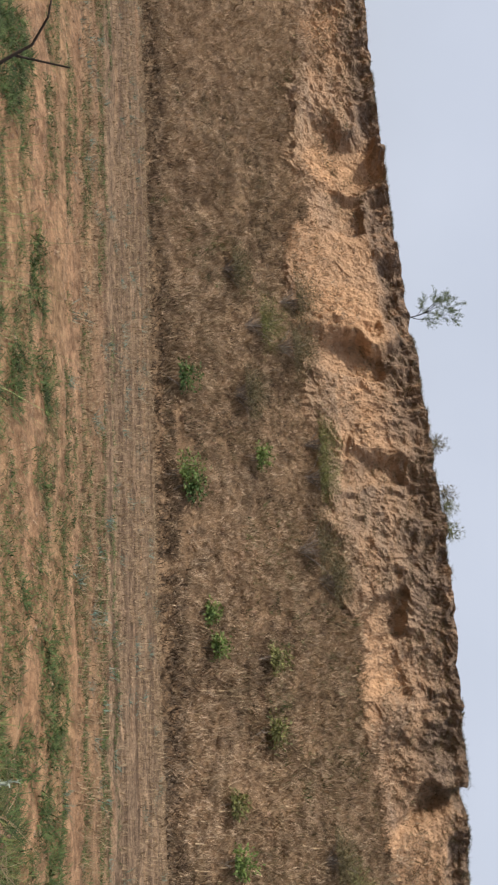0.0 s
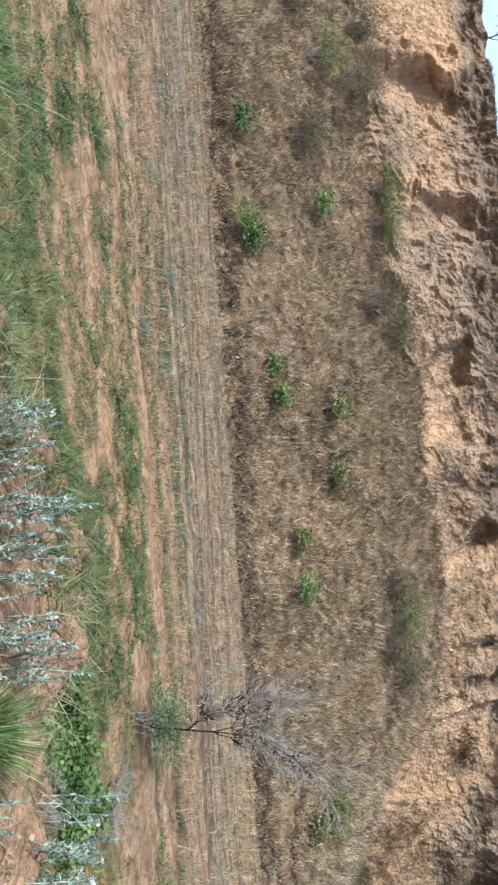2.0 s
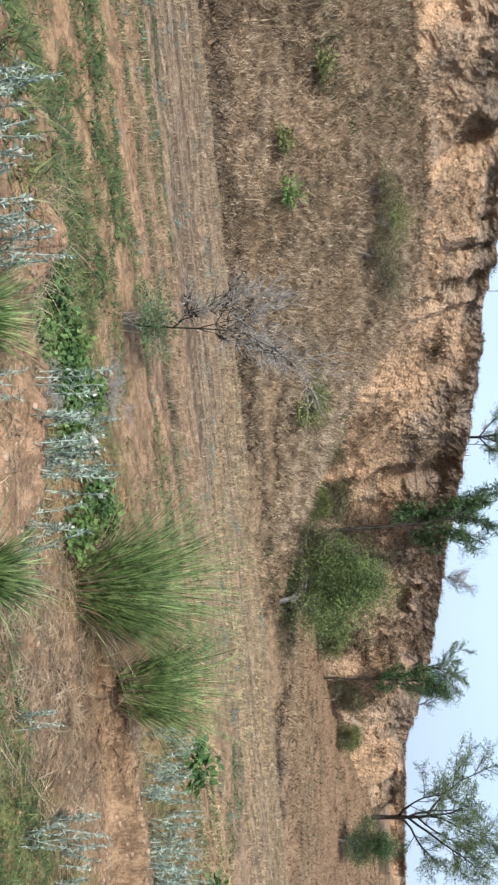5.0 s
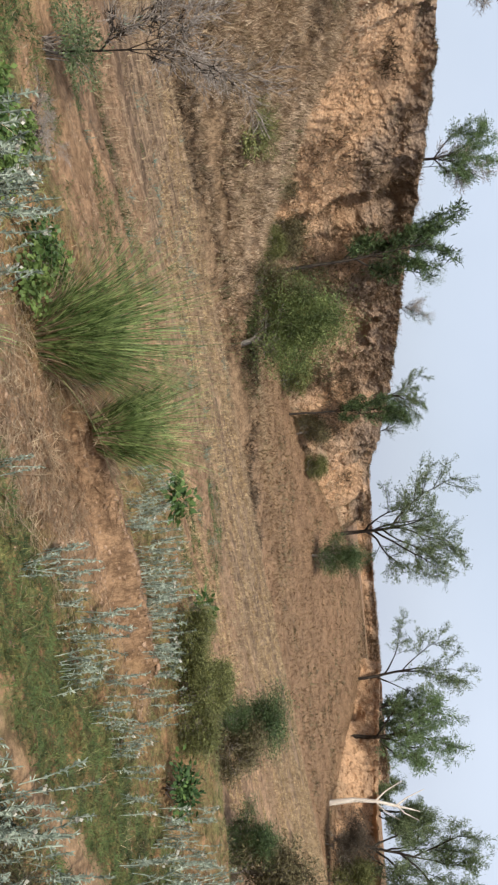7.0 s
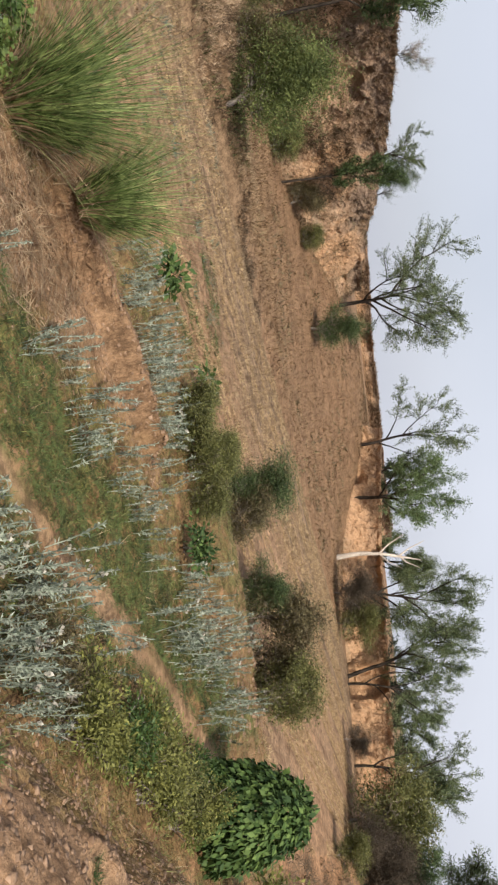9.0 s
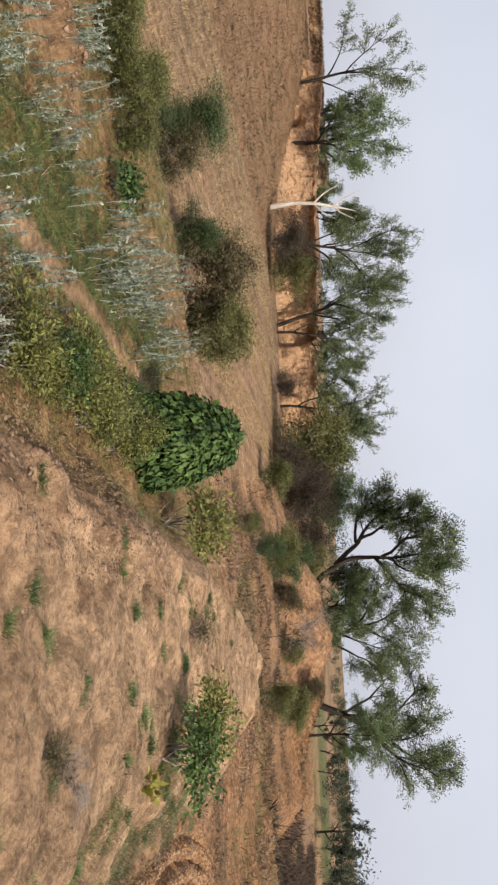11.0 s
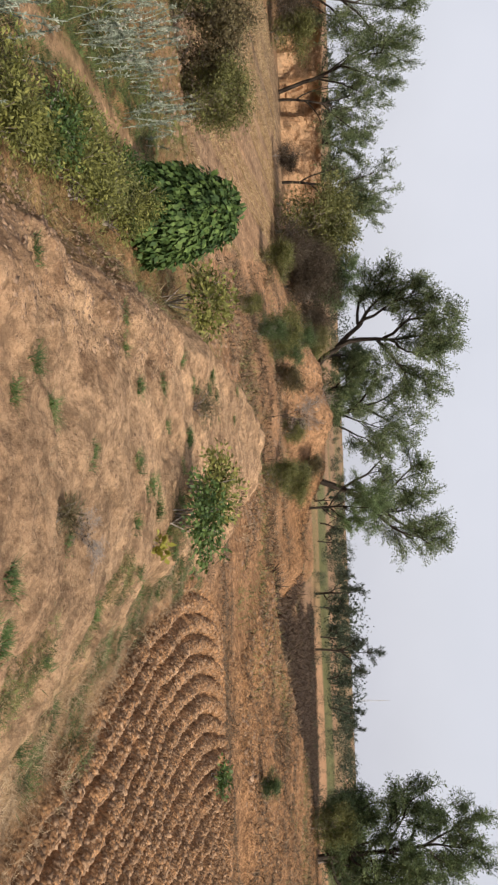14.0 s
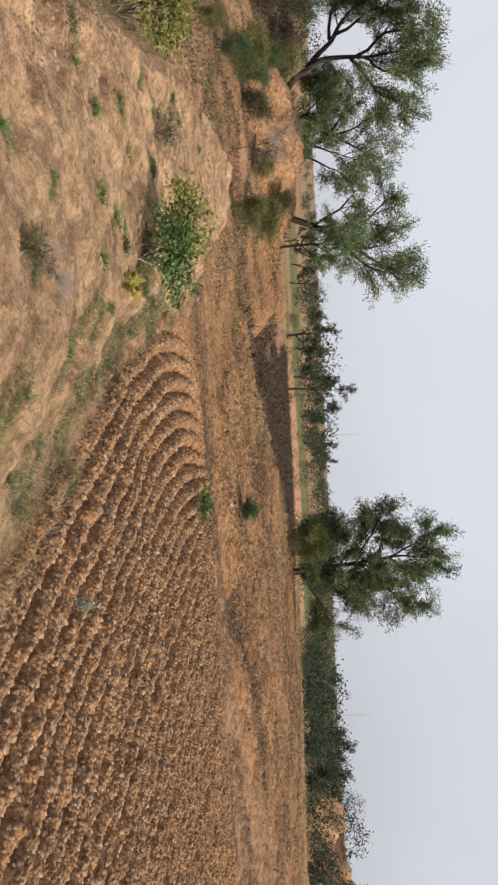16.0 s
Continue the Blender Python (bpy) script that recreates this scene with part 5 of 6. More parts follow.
def reed_clump(x, y, h, n, seed, label, thick=1.0):
    g = np.random.default_rng(seed)
    ob = thing("reed_clump", x, y, label, "grass clump", "tall reed grass")
    rad = np.sqrt(g.uniform(0, 1, n)) * 0.17 * h
    a = g.uniform(0, 6.283, n)
    base = np.stack([rad * np.cos(a), rad * np.sin(a), np.zeros(n)], 1)
    lean = 0.04 + 0.9 * rad / h * g.uniform(0.3, 1.7, n) + g.exponential(0.09, n)
    v, q = blades(g, base, h * g.uniform(0.4, 1.15, n) * g.uniform(0.75, 1.0, n), lean, g.uniform(0.005, 0.013, n) * thick, 0.9, 5, a + g.normal(0, 0.5, n))
    tagged(part("green_grass", mesh_of("reed_blades", v, q, REED), ob), kind="stuff")
    m = n // 3
    v, q = blades(g, base[:m] * 1.15, h * g.uniform(0.2, 0.5, m), lean[:m] * 1.7, g.uniform(0.007, 0.014, m), 1.2, 4, a[:m])
    tagged(part("dry_grass", mesh_of("reed_straw", v, q, STRAW), ob, "withered straw at the base"), kind="stuff")


reed_clump(5.45, 4.3, 1.5, 1000, 1, "large arching clump of green reed grass on the bank")
reed_clump(6.2, 3.85, 1.12, 620, 2, "arching clump of green reed grass on the bank")
reed_clump(2.0, 3.05, 0.42, 500, 3, "small clump of green reed grass on the bank")
reed_clump(2.75, 2.3, 0.35, 400, 6, "small clump of green reed grass on the bank")
reed_clump(-0.72, 2.6, 1.12, 900, 4, "loose tuft of green grass at the bank's edge", 0.4)
reed_clump(-0.92, 2.75, 1.03, 700, 5, "loose tuft of green grass at the bank's edge", 0.4)


def leaf_bush(name, x, y, h, wide, n, size, material, seed, label, category="bush", group="", twig=None, shell=0.75, tall=1.0, low=0.12, outward=0.8, uneven=0.22):
    """Leaves over a rounded uneven body, carried by forked stems."""
    g = np.random.default_rng(seed)
    ob = thing(name, x, y, label, category, group)
    d = unit(g.normal(0, 1, (n, 3)))
    d[:, 2] = np.abs(d[:, 2]) * (1 + low) - low
    r = shell + (1 - shell) * g.uniform(-1, 1, n)
    lump = 1 + uneven * np.sin(d[:, 0] * 5 + seed) * np.cos(d[:, 1] * 6 + d[:, 2] * 4)
    at = d * (r * lump)[:, None] * np.array([wide / 2, wide / 2, h * 0.55]) + np.array([0, 0, h * 0.45 * tall])
    at[:, 2] = np.maximum(at[:, 2], 0.03)
    head = unit(d * outward + np.array([0, 0, outward - 1.0]) + g.normal(0, 0.4, (n, 3)))
    v, q = leaves(g, at, head, size[0] * g.uniform(0.7, 1.2, n), size[1] * g.uniform(0.8, 1.2, n), 0.2, 0.15, d + g.normal(0, 0.35, (n, 3)))
    tagged(part("foliage", mesh_of(name + "_leaves", v, q, material), ob), kind="stuff")
    stems = []
    for k in range(max(4, n // 90)):
        e = at[k] * 0.92
        m = e * 0.5 + np.array([0, 0, h * 0.06]) + g.normal(0, 0.03, 3)
        s = np.append(g.normal(0, 0.04, 2), 0)
        stems += [(s, m, 0.009, 0.006), (m, e, 0.006, 0.003)]
    tagged(part("branchwork", mesh_of(name + "_stems", *tubes(stems, 4), twig or TWIG), ob), kind="stuff")
    return ob


leaf_bush("milkweed_bush", 10.35, -1.5, 1.32, 1.22, 5200, (0.10, 0.056), BROAD, 1, "rounded bush of broad dark green leaves beside the footpath", shell=0.88, low=0.75, outward=0.45, uneven=0.06)
leaf_bush("flowering_bush", 11.1, -2.75, 1.0, 1.05, 1300, (0.075, 0.042), HERB, 2, "pale green bush with some yellowing leaves", shell=0.7)
leaf_bush("sprawling_bush", 7.35, -3.95, 0.55, 1.05, 1500, (0.055, 0.03), BRIGHT, 3, "sprawling green bush on the bare knoll", shell=0.6)
leaf_bush("sprawling_bush", 8.05, -3.95, 0.6, 0.95, 1500, (0.055, 0.03), HERB, 4, "sprawling olive bush on the bare knoll", shell=0.6)
for k, (x, y) in enumerate([(5.75, 0.35), (6.3, 0.15), (5.9, 0.05), (6.6, 0.0), (5.55, 0.6)]):
    leaf_bush("dry_herb", x, y, 0.3, 0.5, 1300, (0.04, 0.008), DUSTY, 20 + k, "brown withered herb among silvery weeds", "weed", "withered herbs", shell=0.5)
leaf_bush("plough_weed", 9.33, -9.26, 0.3, 0.55, 420, (0.07, 0.03), BRIGHT, 201, "green weed at the plough rows' end", "weed", shell=0.5)
put_silver(4.43, -5.46, 1, 0.6, 1.2)
leaf_bush("yellow_shoot", 6.85, -3.95, 0.22, 0.3, 34, (0.10, 0.06), YELLOW, 5, "yellow-green leafy shoot at the knoll's foot", "weed", shell=0.5)
leaf_bush("dry_tussock", 4.5, -2.35, 0.2, 0.26, 700, (0.05, 0.005), DUSTY, 6, "withered twiggy tussock on the bare knoll", "weed", shell=0.5)
plant_tree("bare", "dry_brush", 4.68, -2.55, 0.3, "thin dry brush sprawling on the bare knoll", "brushwood", turn=0.8, wide=2.4)
leaf_bush("dry_tussock", 9.1, -3.45, 0.34, 0.6, 1100, (0.06, 0.006), DUSTY, 7, "withered twiggy tussock on the bare knoll", "weed", shell=0.5)
leaf_bush("young_milkweed", 9.6, 4.9, 0.55, 0.6, 120, (0.14, 0.075), BRIGHT, 13, "young broad-leaved green plant at the field's verge", "weed", shell=0.6)
leaf_bush("young_milkweed", 12.1, 4.3, 0.45, 0.5, 80, (0.12, 0.06), BRIGHT, 14, "young broad-leaved green plant at the field's verge", "weed", shell=0.6)
leaf_bush("young_milkweed", 10.0, 1.5, 0.4, 0.7, 520, (0.075, 0.04), BROAD, 15, "dark green broad-leaved plant among silvery weeds", "weed", shell=0.6)
for f, x, y, h, wide, turn in (("bush", 14.95, 3.25, 1.4, 1.25, 1.0), ("brown_bush", 14.4, 2.75, 1.0, 1.4, 2.6), ("bush", 14.2, 3.1, 0.8, 1.3, 3.6)):
    plant_tree(f, "verge_bush", x, y, h, "fine-leaved dark green bush at the field's verge" if f == "bush" else "brown twiggy bush beside a dark green bush", "bush", turn=turn, wide=wide)
for f, x, y, h, wide, turn in (("olive_bush", 10.0, 2.95, 0.62, 1.5, 4.0), ("olive_bush", 10.35, 2.6, 0.75, 1.3, 2.0), ("olive_bush", 10.3, 3.35, 0.55, 1.6, 3.0), ("olive_bush", 11.2, 2.95, 0.6, 1.5, 5.3), ("olive_bush", 10.6, 2.2, 0.6, 1.4, 0.6), ("olive_bush", 12.0, 3.1, 0.5, 1.7, 2.2), ("brown_bush", 11.3, 2.5, 0.42, 1.6, 1.6)):
    plant_tree(f, "low_bush", x, y, h, "low sprawling olive bush at the field's verge" if f == "olive_bush" else "low brown twiggy bush among olive bushes", "bush", "low bushes at the verge", turn, wide=wide)
plant_tree("brown_bush", "twiggy_bush", 15.5, 0.9, 1.7, "brown twiggy bush at the field's verge", "bush", turn=0.3, wide=1.1)
plant_tree("brown_bush", "twiggy_bush", 15.2, 0.2, 1.45, "brown twiggy bush at the field's verge", "bush", turn=2.3, wide=1.3)
plant_tree("bush", "twiggy_bush", 15.1, 1.5, 1.1, "dark green bush beside brown twiggy bushes", "bush", turn=1.9, wide=1.2)
plant_tree("olive_bush", "twiggy_bush", 14.6, -0.4, 1.25, "olive twiggy bush at the field's verge", "bush", turn=1.3, wide=1.2)
rng = np.random.default_rng(3)
for k, (x, y) in enumerate([(6.8, -0.4), (7.4, -0.6), (8.3, -0.95), (8.9, -1.3), (7.8, -0.9), (7.1, -0.35), (7.5, -0.25), (8.1, -0.6), (8.9, -0.9), (9.5, -1.25), (6.4, 0.0), (9.6, -0.9), (6.1, -0.2)]):
    leaf_bush("slope_herb", x, y, rng.uniform(0.35, 0.6), rng.uniform(0.5, 0.8), 1500, (0.045, 0.017), (HERB, HERB, OLIVE, HERB, HERB, BRIGHT)[k % 6], 30 + k, "olive-green bushy herb on the bank above the path", "weed", "herbs on the bank", shell=0.55)
for k, (x, y) in enumerate([(3.36, 5.38), (3.5, 5.1), (3.84, 5.47), (3.89, 5.11), (4.04, 5.21), (4.25, 4.95), (4.9, 4.8), (4.8, 4.35), (5.3, 4.9), (3.1, 5.6), (4.4, 5.5), (3.3, 4.75)]):
    leaf_bush("creeper", x, y, rng.uniform(0.15, 0.28), rng.uniform(0.4, 0.65), 380, (0.05, 0.038), FRESH if k % 3 else BRIGHT, 60 + k, "fresh green creeping plant in the bank's hollow", "weed", "creepers", shell=0.6)
for k, (x, y, h) in enumerate([(4.65, 5.85, 0.35), (3.6, 4.75, 0.25), (4.95, 6.2, 0.3)]):
    plant_tree("bare", "brush_heap", x, y, h * 1.3, "heap of dry brown brushwood in the bank's hollow", "brushwood", turn=k * 1.7, wide=2.2)
leaf_bush("root_tuft", 5.15, 7.65, 0.65, 0.95, 2200, (0.04, 0.016), ACACIA, 80, "green tuft at the leafless shrub's foot", "weed", shell=0.6)
# shrubs on the slope under the bluff
for k, (x, y, h, m) in enumerate([(-1.6, 19.0, 0.85, BROAD), (0.5, 18.1, 1.0, FRESH), (0.85, 18.2, 0.8, BROAD), (0.35, 20.4, 0.75, FRESH), (3.45, 17.7, 0.55, FRESH), (4.1, 17.5, 0.6, FRESH), (4.85, 18.95, 0.75, OLIVE), (6.3, 18.5, 0.8, OLIVE),
                                 (8.0, 16.3, 0.75, FRESH), (7.1, 16.85, 0.6, OLIVE), (12.5, 14.65, 0.8, OLIVE)]):
    leaf_bush("slope_shrub", x, y, h, h * 1.0, 420, (0.085, 0.045), m, 90 + k, "small green shrub on the dry slope", "shrub", "shrubs on the slope", shell=0.5)
for k, (x, y, h) in enumerate([(-3.0, 22.0, 1.1), (-2.4, 22.6, 1.2), (-3.8, 23.9, 1.2), (1.05, 22.1, 1.0), (2.8, 21.2, 1.3), (-1.2, 20.8, 0.9), (10.2, 19.0, 1.0), (9.3, 18.7, 0.8), (10.7, 18.3, 0.9), (12.8, 15.4, 0.8), (-4.6, 22.4, 0.9), (3.6, 21.4, 0.9), (0.2, 22.6, 1.0), (11.6, 18.6, 0.8)]):
    leaf_bush("withered_shrub", x, y, h, h * 1.7, 2600, (0.10, 0.012), DUSTY if k % 3 else OLIVE, 120 + k, "grey-brown withered shrub on the dry slope", "shrub", "withered shrubs", shell=0.55)
for k, x in enumerate((0.5, 1.9, 2.25, 2.9)):
    leaf_bush("rim_shrub", x, float(fade(BLUFF_X, BLUFF_Y, x)) + 0.1, 0.7, 0.6, 500, (0.12, 0.014), OLIVE if k > 1 else DUSTY, 150 + k, "tufted shrub on the bluff's rim", "shrub", "rim shrubs", shell=0.5).location.z = on_table(x)


def dry_twig():
    """A bent bare twig at the bank's edge."""
    ob = thing("dry_twig", -1.0, 2.15, "bent brown leafless twig at the bank's edge", "twig")
    pts = [(0, 0, 0), (0.033, 0.058, 0.508), (0.082, 0.144, 1.017), (0.054, 0.13, 1.098), (0.039, 0.123, 1.146), (-0.009, 0.098, 1.196), (-0.076, 0.061, 1.228)]
    pts = [np.array(p, float) for p in pts]
    segs = [(a, b, 0.006 - 0.0007 * k, 0.0053 - 0.0007 * k) for k, (a, b) in enumerate(zip(pts[:-1], pts[1:]))]
    segs += [(pts[2], pts[2] + np.array([-0.14, 0.02, -0.03]), 0.004, 0.002), (pts[3], pts[3] + np.array([0.02, 0.05, 0.12]), 0.003, 0.002)]
    part("stem", mesh_of("twig_stem", *tubes(segs, 6), BARK), ob)


dry_twig()


# ---- ground cover too fine to count ----
def scatter(rng, n, x0, x1, y0, y1, keep):
    out = np.zeros((0, 2))
    while len(out) < n:
        p = np.stack([rng.uniform(x0, x1, n), rng.uniform(y0, y1, n)], 1)
        out = np.concatenate([out, p[keep(p[:, 0], p[:, 1])]])
        if not len(out):
            break
    out = out[:n]
    return np.column_stack([out, land(out[:, 0], out[:, 1]) - 0.01])


def tufts(name, spots, rng, per, height, spread, width, lean, material, label, segs=2):
    n = len(spots)
    base = np.repeat(spots, per, 0)
    off = rng.normal(0, spread, (n * per, 2))
    base[:, :2] += off
    h = np.repeat(rng.uniform(0.6, 1.4, n), per) * height * rng.uniform(0.5, 1.2, n * per)
    v, q = blades(rng, base, h, lean * rng.uniform(0.3, 1.6, n * per), width * rng.uniform(0.6, 1.4, n * per), 0.6, segs)
    if segs == 1:
        # short blades taper to a point
        v, q = v.reshape(-1, 4, 3)[:, [0, 1, 3]], np.arange(3 * n * per).reshape(-1, 3)
    return tagged(new(name, mesh_of(name, v, q, material)), label, "grass", kind="stuff")


def edge_d(x, y):
    return (y - fade(EDGE_X, EDGE_Y, x)) * 0.87


def near_n(x, y):
    return fade(NEAR_X, NEAR_Y, x) - y


def slope_zone(x, y):
    return (edge_d(x, y) > 0.9) & (y < fade(BLUFF_X, BLUFF_Y, x) - 0.15)


def field_zone(x, y):
    return (edge_d(x, y) < -0.1) & (near_n(x, y) < 0)


def streaks(x, y, seed):
    """Bands that run along the field's rows."""
    return rough(0.05 * (0.937 * x - 0.35 * y), edge_d(x, y), 0.4, seed, 2)


GOLDEN = leafy("golden_stubble", (0.38, 0.265, 0.14), (0.68, 0.52, 0.30), 0.9, 0.15)
DARK_WEED = leafy("dead_weed", (0.055, 0.037, 0.026), (0.16, 0.11, 0.07), 0.9, 0.1)
DITCH_WEED = leafy("ditch_weed", (0.095, 0.066, 0.043), (0.29, 0.215, 0.14), 0.9, 0.1)
g = np.random.default_rng(77)
tufts("withered_grass", scatter(g, 19000, -14, 16, 10, 31, lambda x, y: slope_zone(x, y) & (rough(x, y, 1.1, 201) > -0.6)), g, 14, 0.20, 0.055, 0.016, 0.55, BROWN_GRASS, "withered brown grass tufts covering the slope", 1)
tufts("straw_grass", scatter(g, 4200, -14, 20, 8, 31, lambda x, y: slope_zone(x, y) & (rough(x, y, 2.0, 202) > -0.2)), g, 15, 0.22, 0.06, 0.015, 0.6, STRAW, "pale straw-coloured grass tufts on the slope", 1)
tufts("dead_weeds", scatter(g, 2000, -14, 18, 10, 31, lambda x, y: slope_zone(x, y) & (rough(x, y, 1.4, 205) > -0.1)), g, 14, 0.22, 0.07, 0.014, 0.5, DARK_WEED, "dark dead weeds among the slope's grass", 1)
tufts("ridge_grass", scatter(g, 17000, 18, 62, -2, 26, slope_zone), g, 7, 0.12, 0.2, 0.028, 0.9, RIDGE, "dry brown grass on the open slope", 1)
tufts("slope_greens", scatter(g, 900, -20, 18, 10, 30, lambda x, y: slope_zone(x, y) & (rough(x, y, 2.5, 203) > 0.2)), g, 7, 0.2, 0.08, 0.02, 0.7, SWARD, "sparse green grass among withered tufts")
# stubble rows along the far half of the field
def stub_keep(x, y):
    d = edge_d(x, y)
    return field_zone(x, y) & (d > -5.5) & (np.abs(((d / 0.21) % 1) - 0.5) > 0.25) & (streaks(x, y, 311) > -0.3)


tufts("stubble", scatter(g, 30000, -22, 44, -2, 28, stub_keep), g, 3, 0.12, 0.025, 0.012, 0.35, STRAW, "short pale stubble left in rows", 1)
tufts("field_litter", scatter(g, 12000, -18, 18, 3, 24, lambda x, y: field_zone(x, y) & (edge_d(x, y) < -4.5) & (rough(x, y, 1.0, 241) > -0.2)), g, 3, 0.05, 0.04, 0.012, 1.2, STRAW, "loose straw litter over the field", 1)


def green_keep(x, y):
    d = edge_d(x, y)
    row = np.abs((((d + 0.3 * rough(x, y, 2.5, 215)) / 0.85) % 1) - 0.5) > 0.2 + 0.25 * rough(x, y, 3.0, 216)
    return field_zone(x, y) & (d < -3.5) & row & (rough(x, y, 1.3, 204) > np.where(x < 9, -0.12, 0.1)) & (x < 15)


tufts("field_weeds", scatter(g, 15000, -14, 15, 4, 22, green_keep), g, 6, 0.07, 0.05, 0.011, 0.9, SWARD, "low green weeds along the sowing lines", 1)
tufts("blue_weeds", scatter(g, 230, -14, 16, 6, 22, lambda x, y: field_zone(x, y) & (edge_d(x, y) > -6)), g, 20, 0.15, 0.06, 0.012, 0.7, BLUE_GREEN, "blue-green small weeds in the stubble", 1)


def verge_zone(x, y):
    return (near_n(x, y) > -0.3) & (signed(KNOLL, x, y) > -0.2) & (y + 0.42 * x + 1.0 > 0.4) & (x < 18)


tufts("path_grass", scatter(g, 16000, 3.5, 12, -1.2, 3.4, lambda x, y: verge_zone(x, y) & (line_dist(PATH, x, y) > 0.13) & (line_dist(PATH, x, y) < 1.15) & (rough(x, y, 0.8, 205) > -0.6)), g, 5, 0.055, 0.03, 0.007, 0.8, SWARD, "short green grass beside the footpath", 1)
tufts("verge_grass", scatter(g, 13000, -6, 18, -5, 10, lambda x, y: verge_zone(x, y) & ((signed(KNOLL, x, y) > 0.45) | (x > 7) | (y > 1)) & (line_dist(RUBBLE, x, y) > 0.6) & (line_dist(PATH, x, y) > 0.3) & (rough(x, y, 0.9, 206) > -0.4)), g, 7, 0.07, 0.05, 0.007, 0.8, OLIVE, "olive weeds and grass on the verge", 1)
tufts("verge_straw", scatter(g, 1300, -6, 20, -6, 10, lambda x, y: (near_n(x, y) > 0) & ((signed(KNOLL, x, y) > 0.45) | (x > 7)) & (y + 0.42 * x + 1.0 > 0) & (line_dist(PATH, x, y) > 0.35)), g, 5, 0.14, 0.06, 0.006, 1.1, STRAW, "dry straw scattered over the verge", 1)


def knoll_zone(x, y):
    return signed(KNOLL, x, y) < 0.2


tufts("knoll_grass", scatter(g, 13000, 2, 16, -8, 4, lambda x, y: knoll_zone(x, y) & (np.hypot(x, y) > 2.5) & (rough(x, y, 0.9, 207) > -0.25)), g, 6, 0.035, 0.03, 0.0035, 1.1, STRAW, "thin dry grass on the bare knoll", 1)
tufts("knoll_greens", scatter(g, 85, 2.5, 13, -6.5, 3, lambda x, y: knoll_zone(x, y) & (np.hypot(x, y) > 3.0)), g, 150, 0.065, 0.045, 0.007, 0.7, BRIGHT, "small green turf patches on the bare knoll", 1)


def headland(x, y):
    ph = furrow_phase(x, y)
    return (ph > -0.55 + 0.5 * rough(x, y, 1.1, 260)) & (ph < 0.2) & (y < -2.5) & (x < 10) & (x > 1)


tufts("flank_grass", scatter(g, 2600, 1.5, 8, -6, -2.2, lambda x, y: (np.abs(furrow_phase(x, y) + 1.15 + 0.25 * rough(x, y, 1.2, 264)) < 0.28) & (rough(x, y, 1.3, 265) > -0.1)), g, 6, 0.035, 0.05, 0.006, 1.0, OLIVE, "worn olive grass along the knoll's foot", 1)
tufts("headland_straw", scatter(g, 5200, 1, 10.5, -8, -2.5, lambda x, y: headland(x, y)), g, 6, 0.05, 0.05, 0.006, 1.0, STRAW, "short dry grass strip along the ploughed land", 1)
tufts("headland_grass", scatter(g, 2600, 1, 10, -8, -2.5, lambda x, y: headland(x, y) & (rough(x, y, 0.8, 209) > 0.05)), g, 9, 0.05, 0.05, 0.006, 1.0, SWARD, "short grass strip along the ploughed land", 1)


tufts("ditch_weeds", scatter(g, 8000, -22, 34, 2, 28, lambda x, y: (edge_d(x, y) > 0.12) & (edge_d(x, y) < 1.2) & (rough(x, y, 1.2, 240) > -0.35 + 0.06 * np.maximum(x - 10, 0))), g, 5, 0.17, 0.07, 0.024, 0.6, DITCH_WEED, "dead brown weeds on the ditch's bank", 1)
tufts("edge_straw", scatter(g, 5000, -22, 42, -2, 28, lambda x, y: (edge_d(x, y) > -0.5) & (edge_d(x, y) < 0.02)), g, 4, 0.09, 0.03, 0.012, 0.8, STRAW, "pale straw along the field's edge", 1)
tufts("bank_straw", scatter(g, 380, 0.5, 6.5, 2.4, 6.5, lambda x, y: (np.abs(signed(KNOLL, x, y)) < 0.9) & (rough(x, y, 0.8, 230) > 0.0)), g, 6, 0.1, 0.07, 0.006, 2.2, STRAW, "broken straw littering the bank")


# ---- clods ----
def clods(name, spots, rng, size, material, label):
    n = len(spots)
    cube = np.array([(a, b, c) for a in (-1, 1) for b in (-1, 1) for c in (-1, 1)], float)
    v = cube[None] * rng.uniform(0.45, 1.0, (n, 8, 1)) + rng.normal(0, 0.18, (n, 8, 3))
    v[..., 2] *= 0.75
    s = size * np.minimum(rng.lognormal(0, 0.45, n), 2.2)
    a = rng.uniform(0, 6.283, n)
    x = v[..., 0] * np.cos(a)[:, None] - v[..., 1] * np.sin(a)[:, None]
    y = v[..., 0] * np.sin(a)[:, None] + v[..., 1] * np.cos(a)[:, None]
    v = np.stack([x, y, v[..., 2]], -1) * s[:, None, None] + spots[:, None] + np.array([0, 0, 1])[None, None] * (s * 0.05)[:, None, None]
    f = np.array([(0, 1, 3, 2), (4, 6, 7, 5), (0, 4, 5, 1), (2, 3, 7, 6), (1, 5, 7, 3)])
    q = (np.arange(n)[:, None, None] * 8 + f[None]).reshape(-1, 4)
    return tagged(new(name, mesh_of(name, v, q, material)), label, "clods", kind="stuff")


def soil(name, dark, light):
    m = Nodes(name, 0.95, 0.1)
    c = m.mix(m.island(), dark, light)
    return m.done(m.mix(m.ramp(m.noise(20, 4, 0.7), 0.4, 0.7), c, tuple(v * 0.75 for v in dark)), m.noise(60, 4), 0.6, 0.01)


TILTH = soil("tilth_clods", (0.17, 0.105, 0.063), (0.43, 0.28, 0.172))
EARTH = soil("clod_earth", (0.20, 0.128, 0.082), (0.38, 0.258, 0.172))


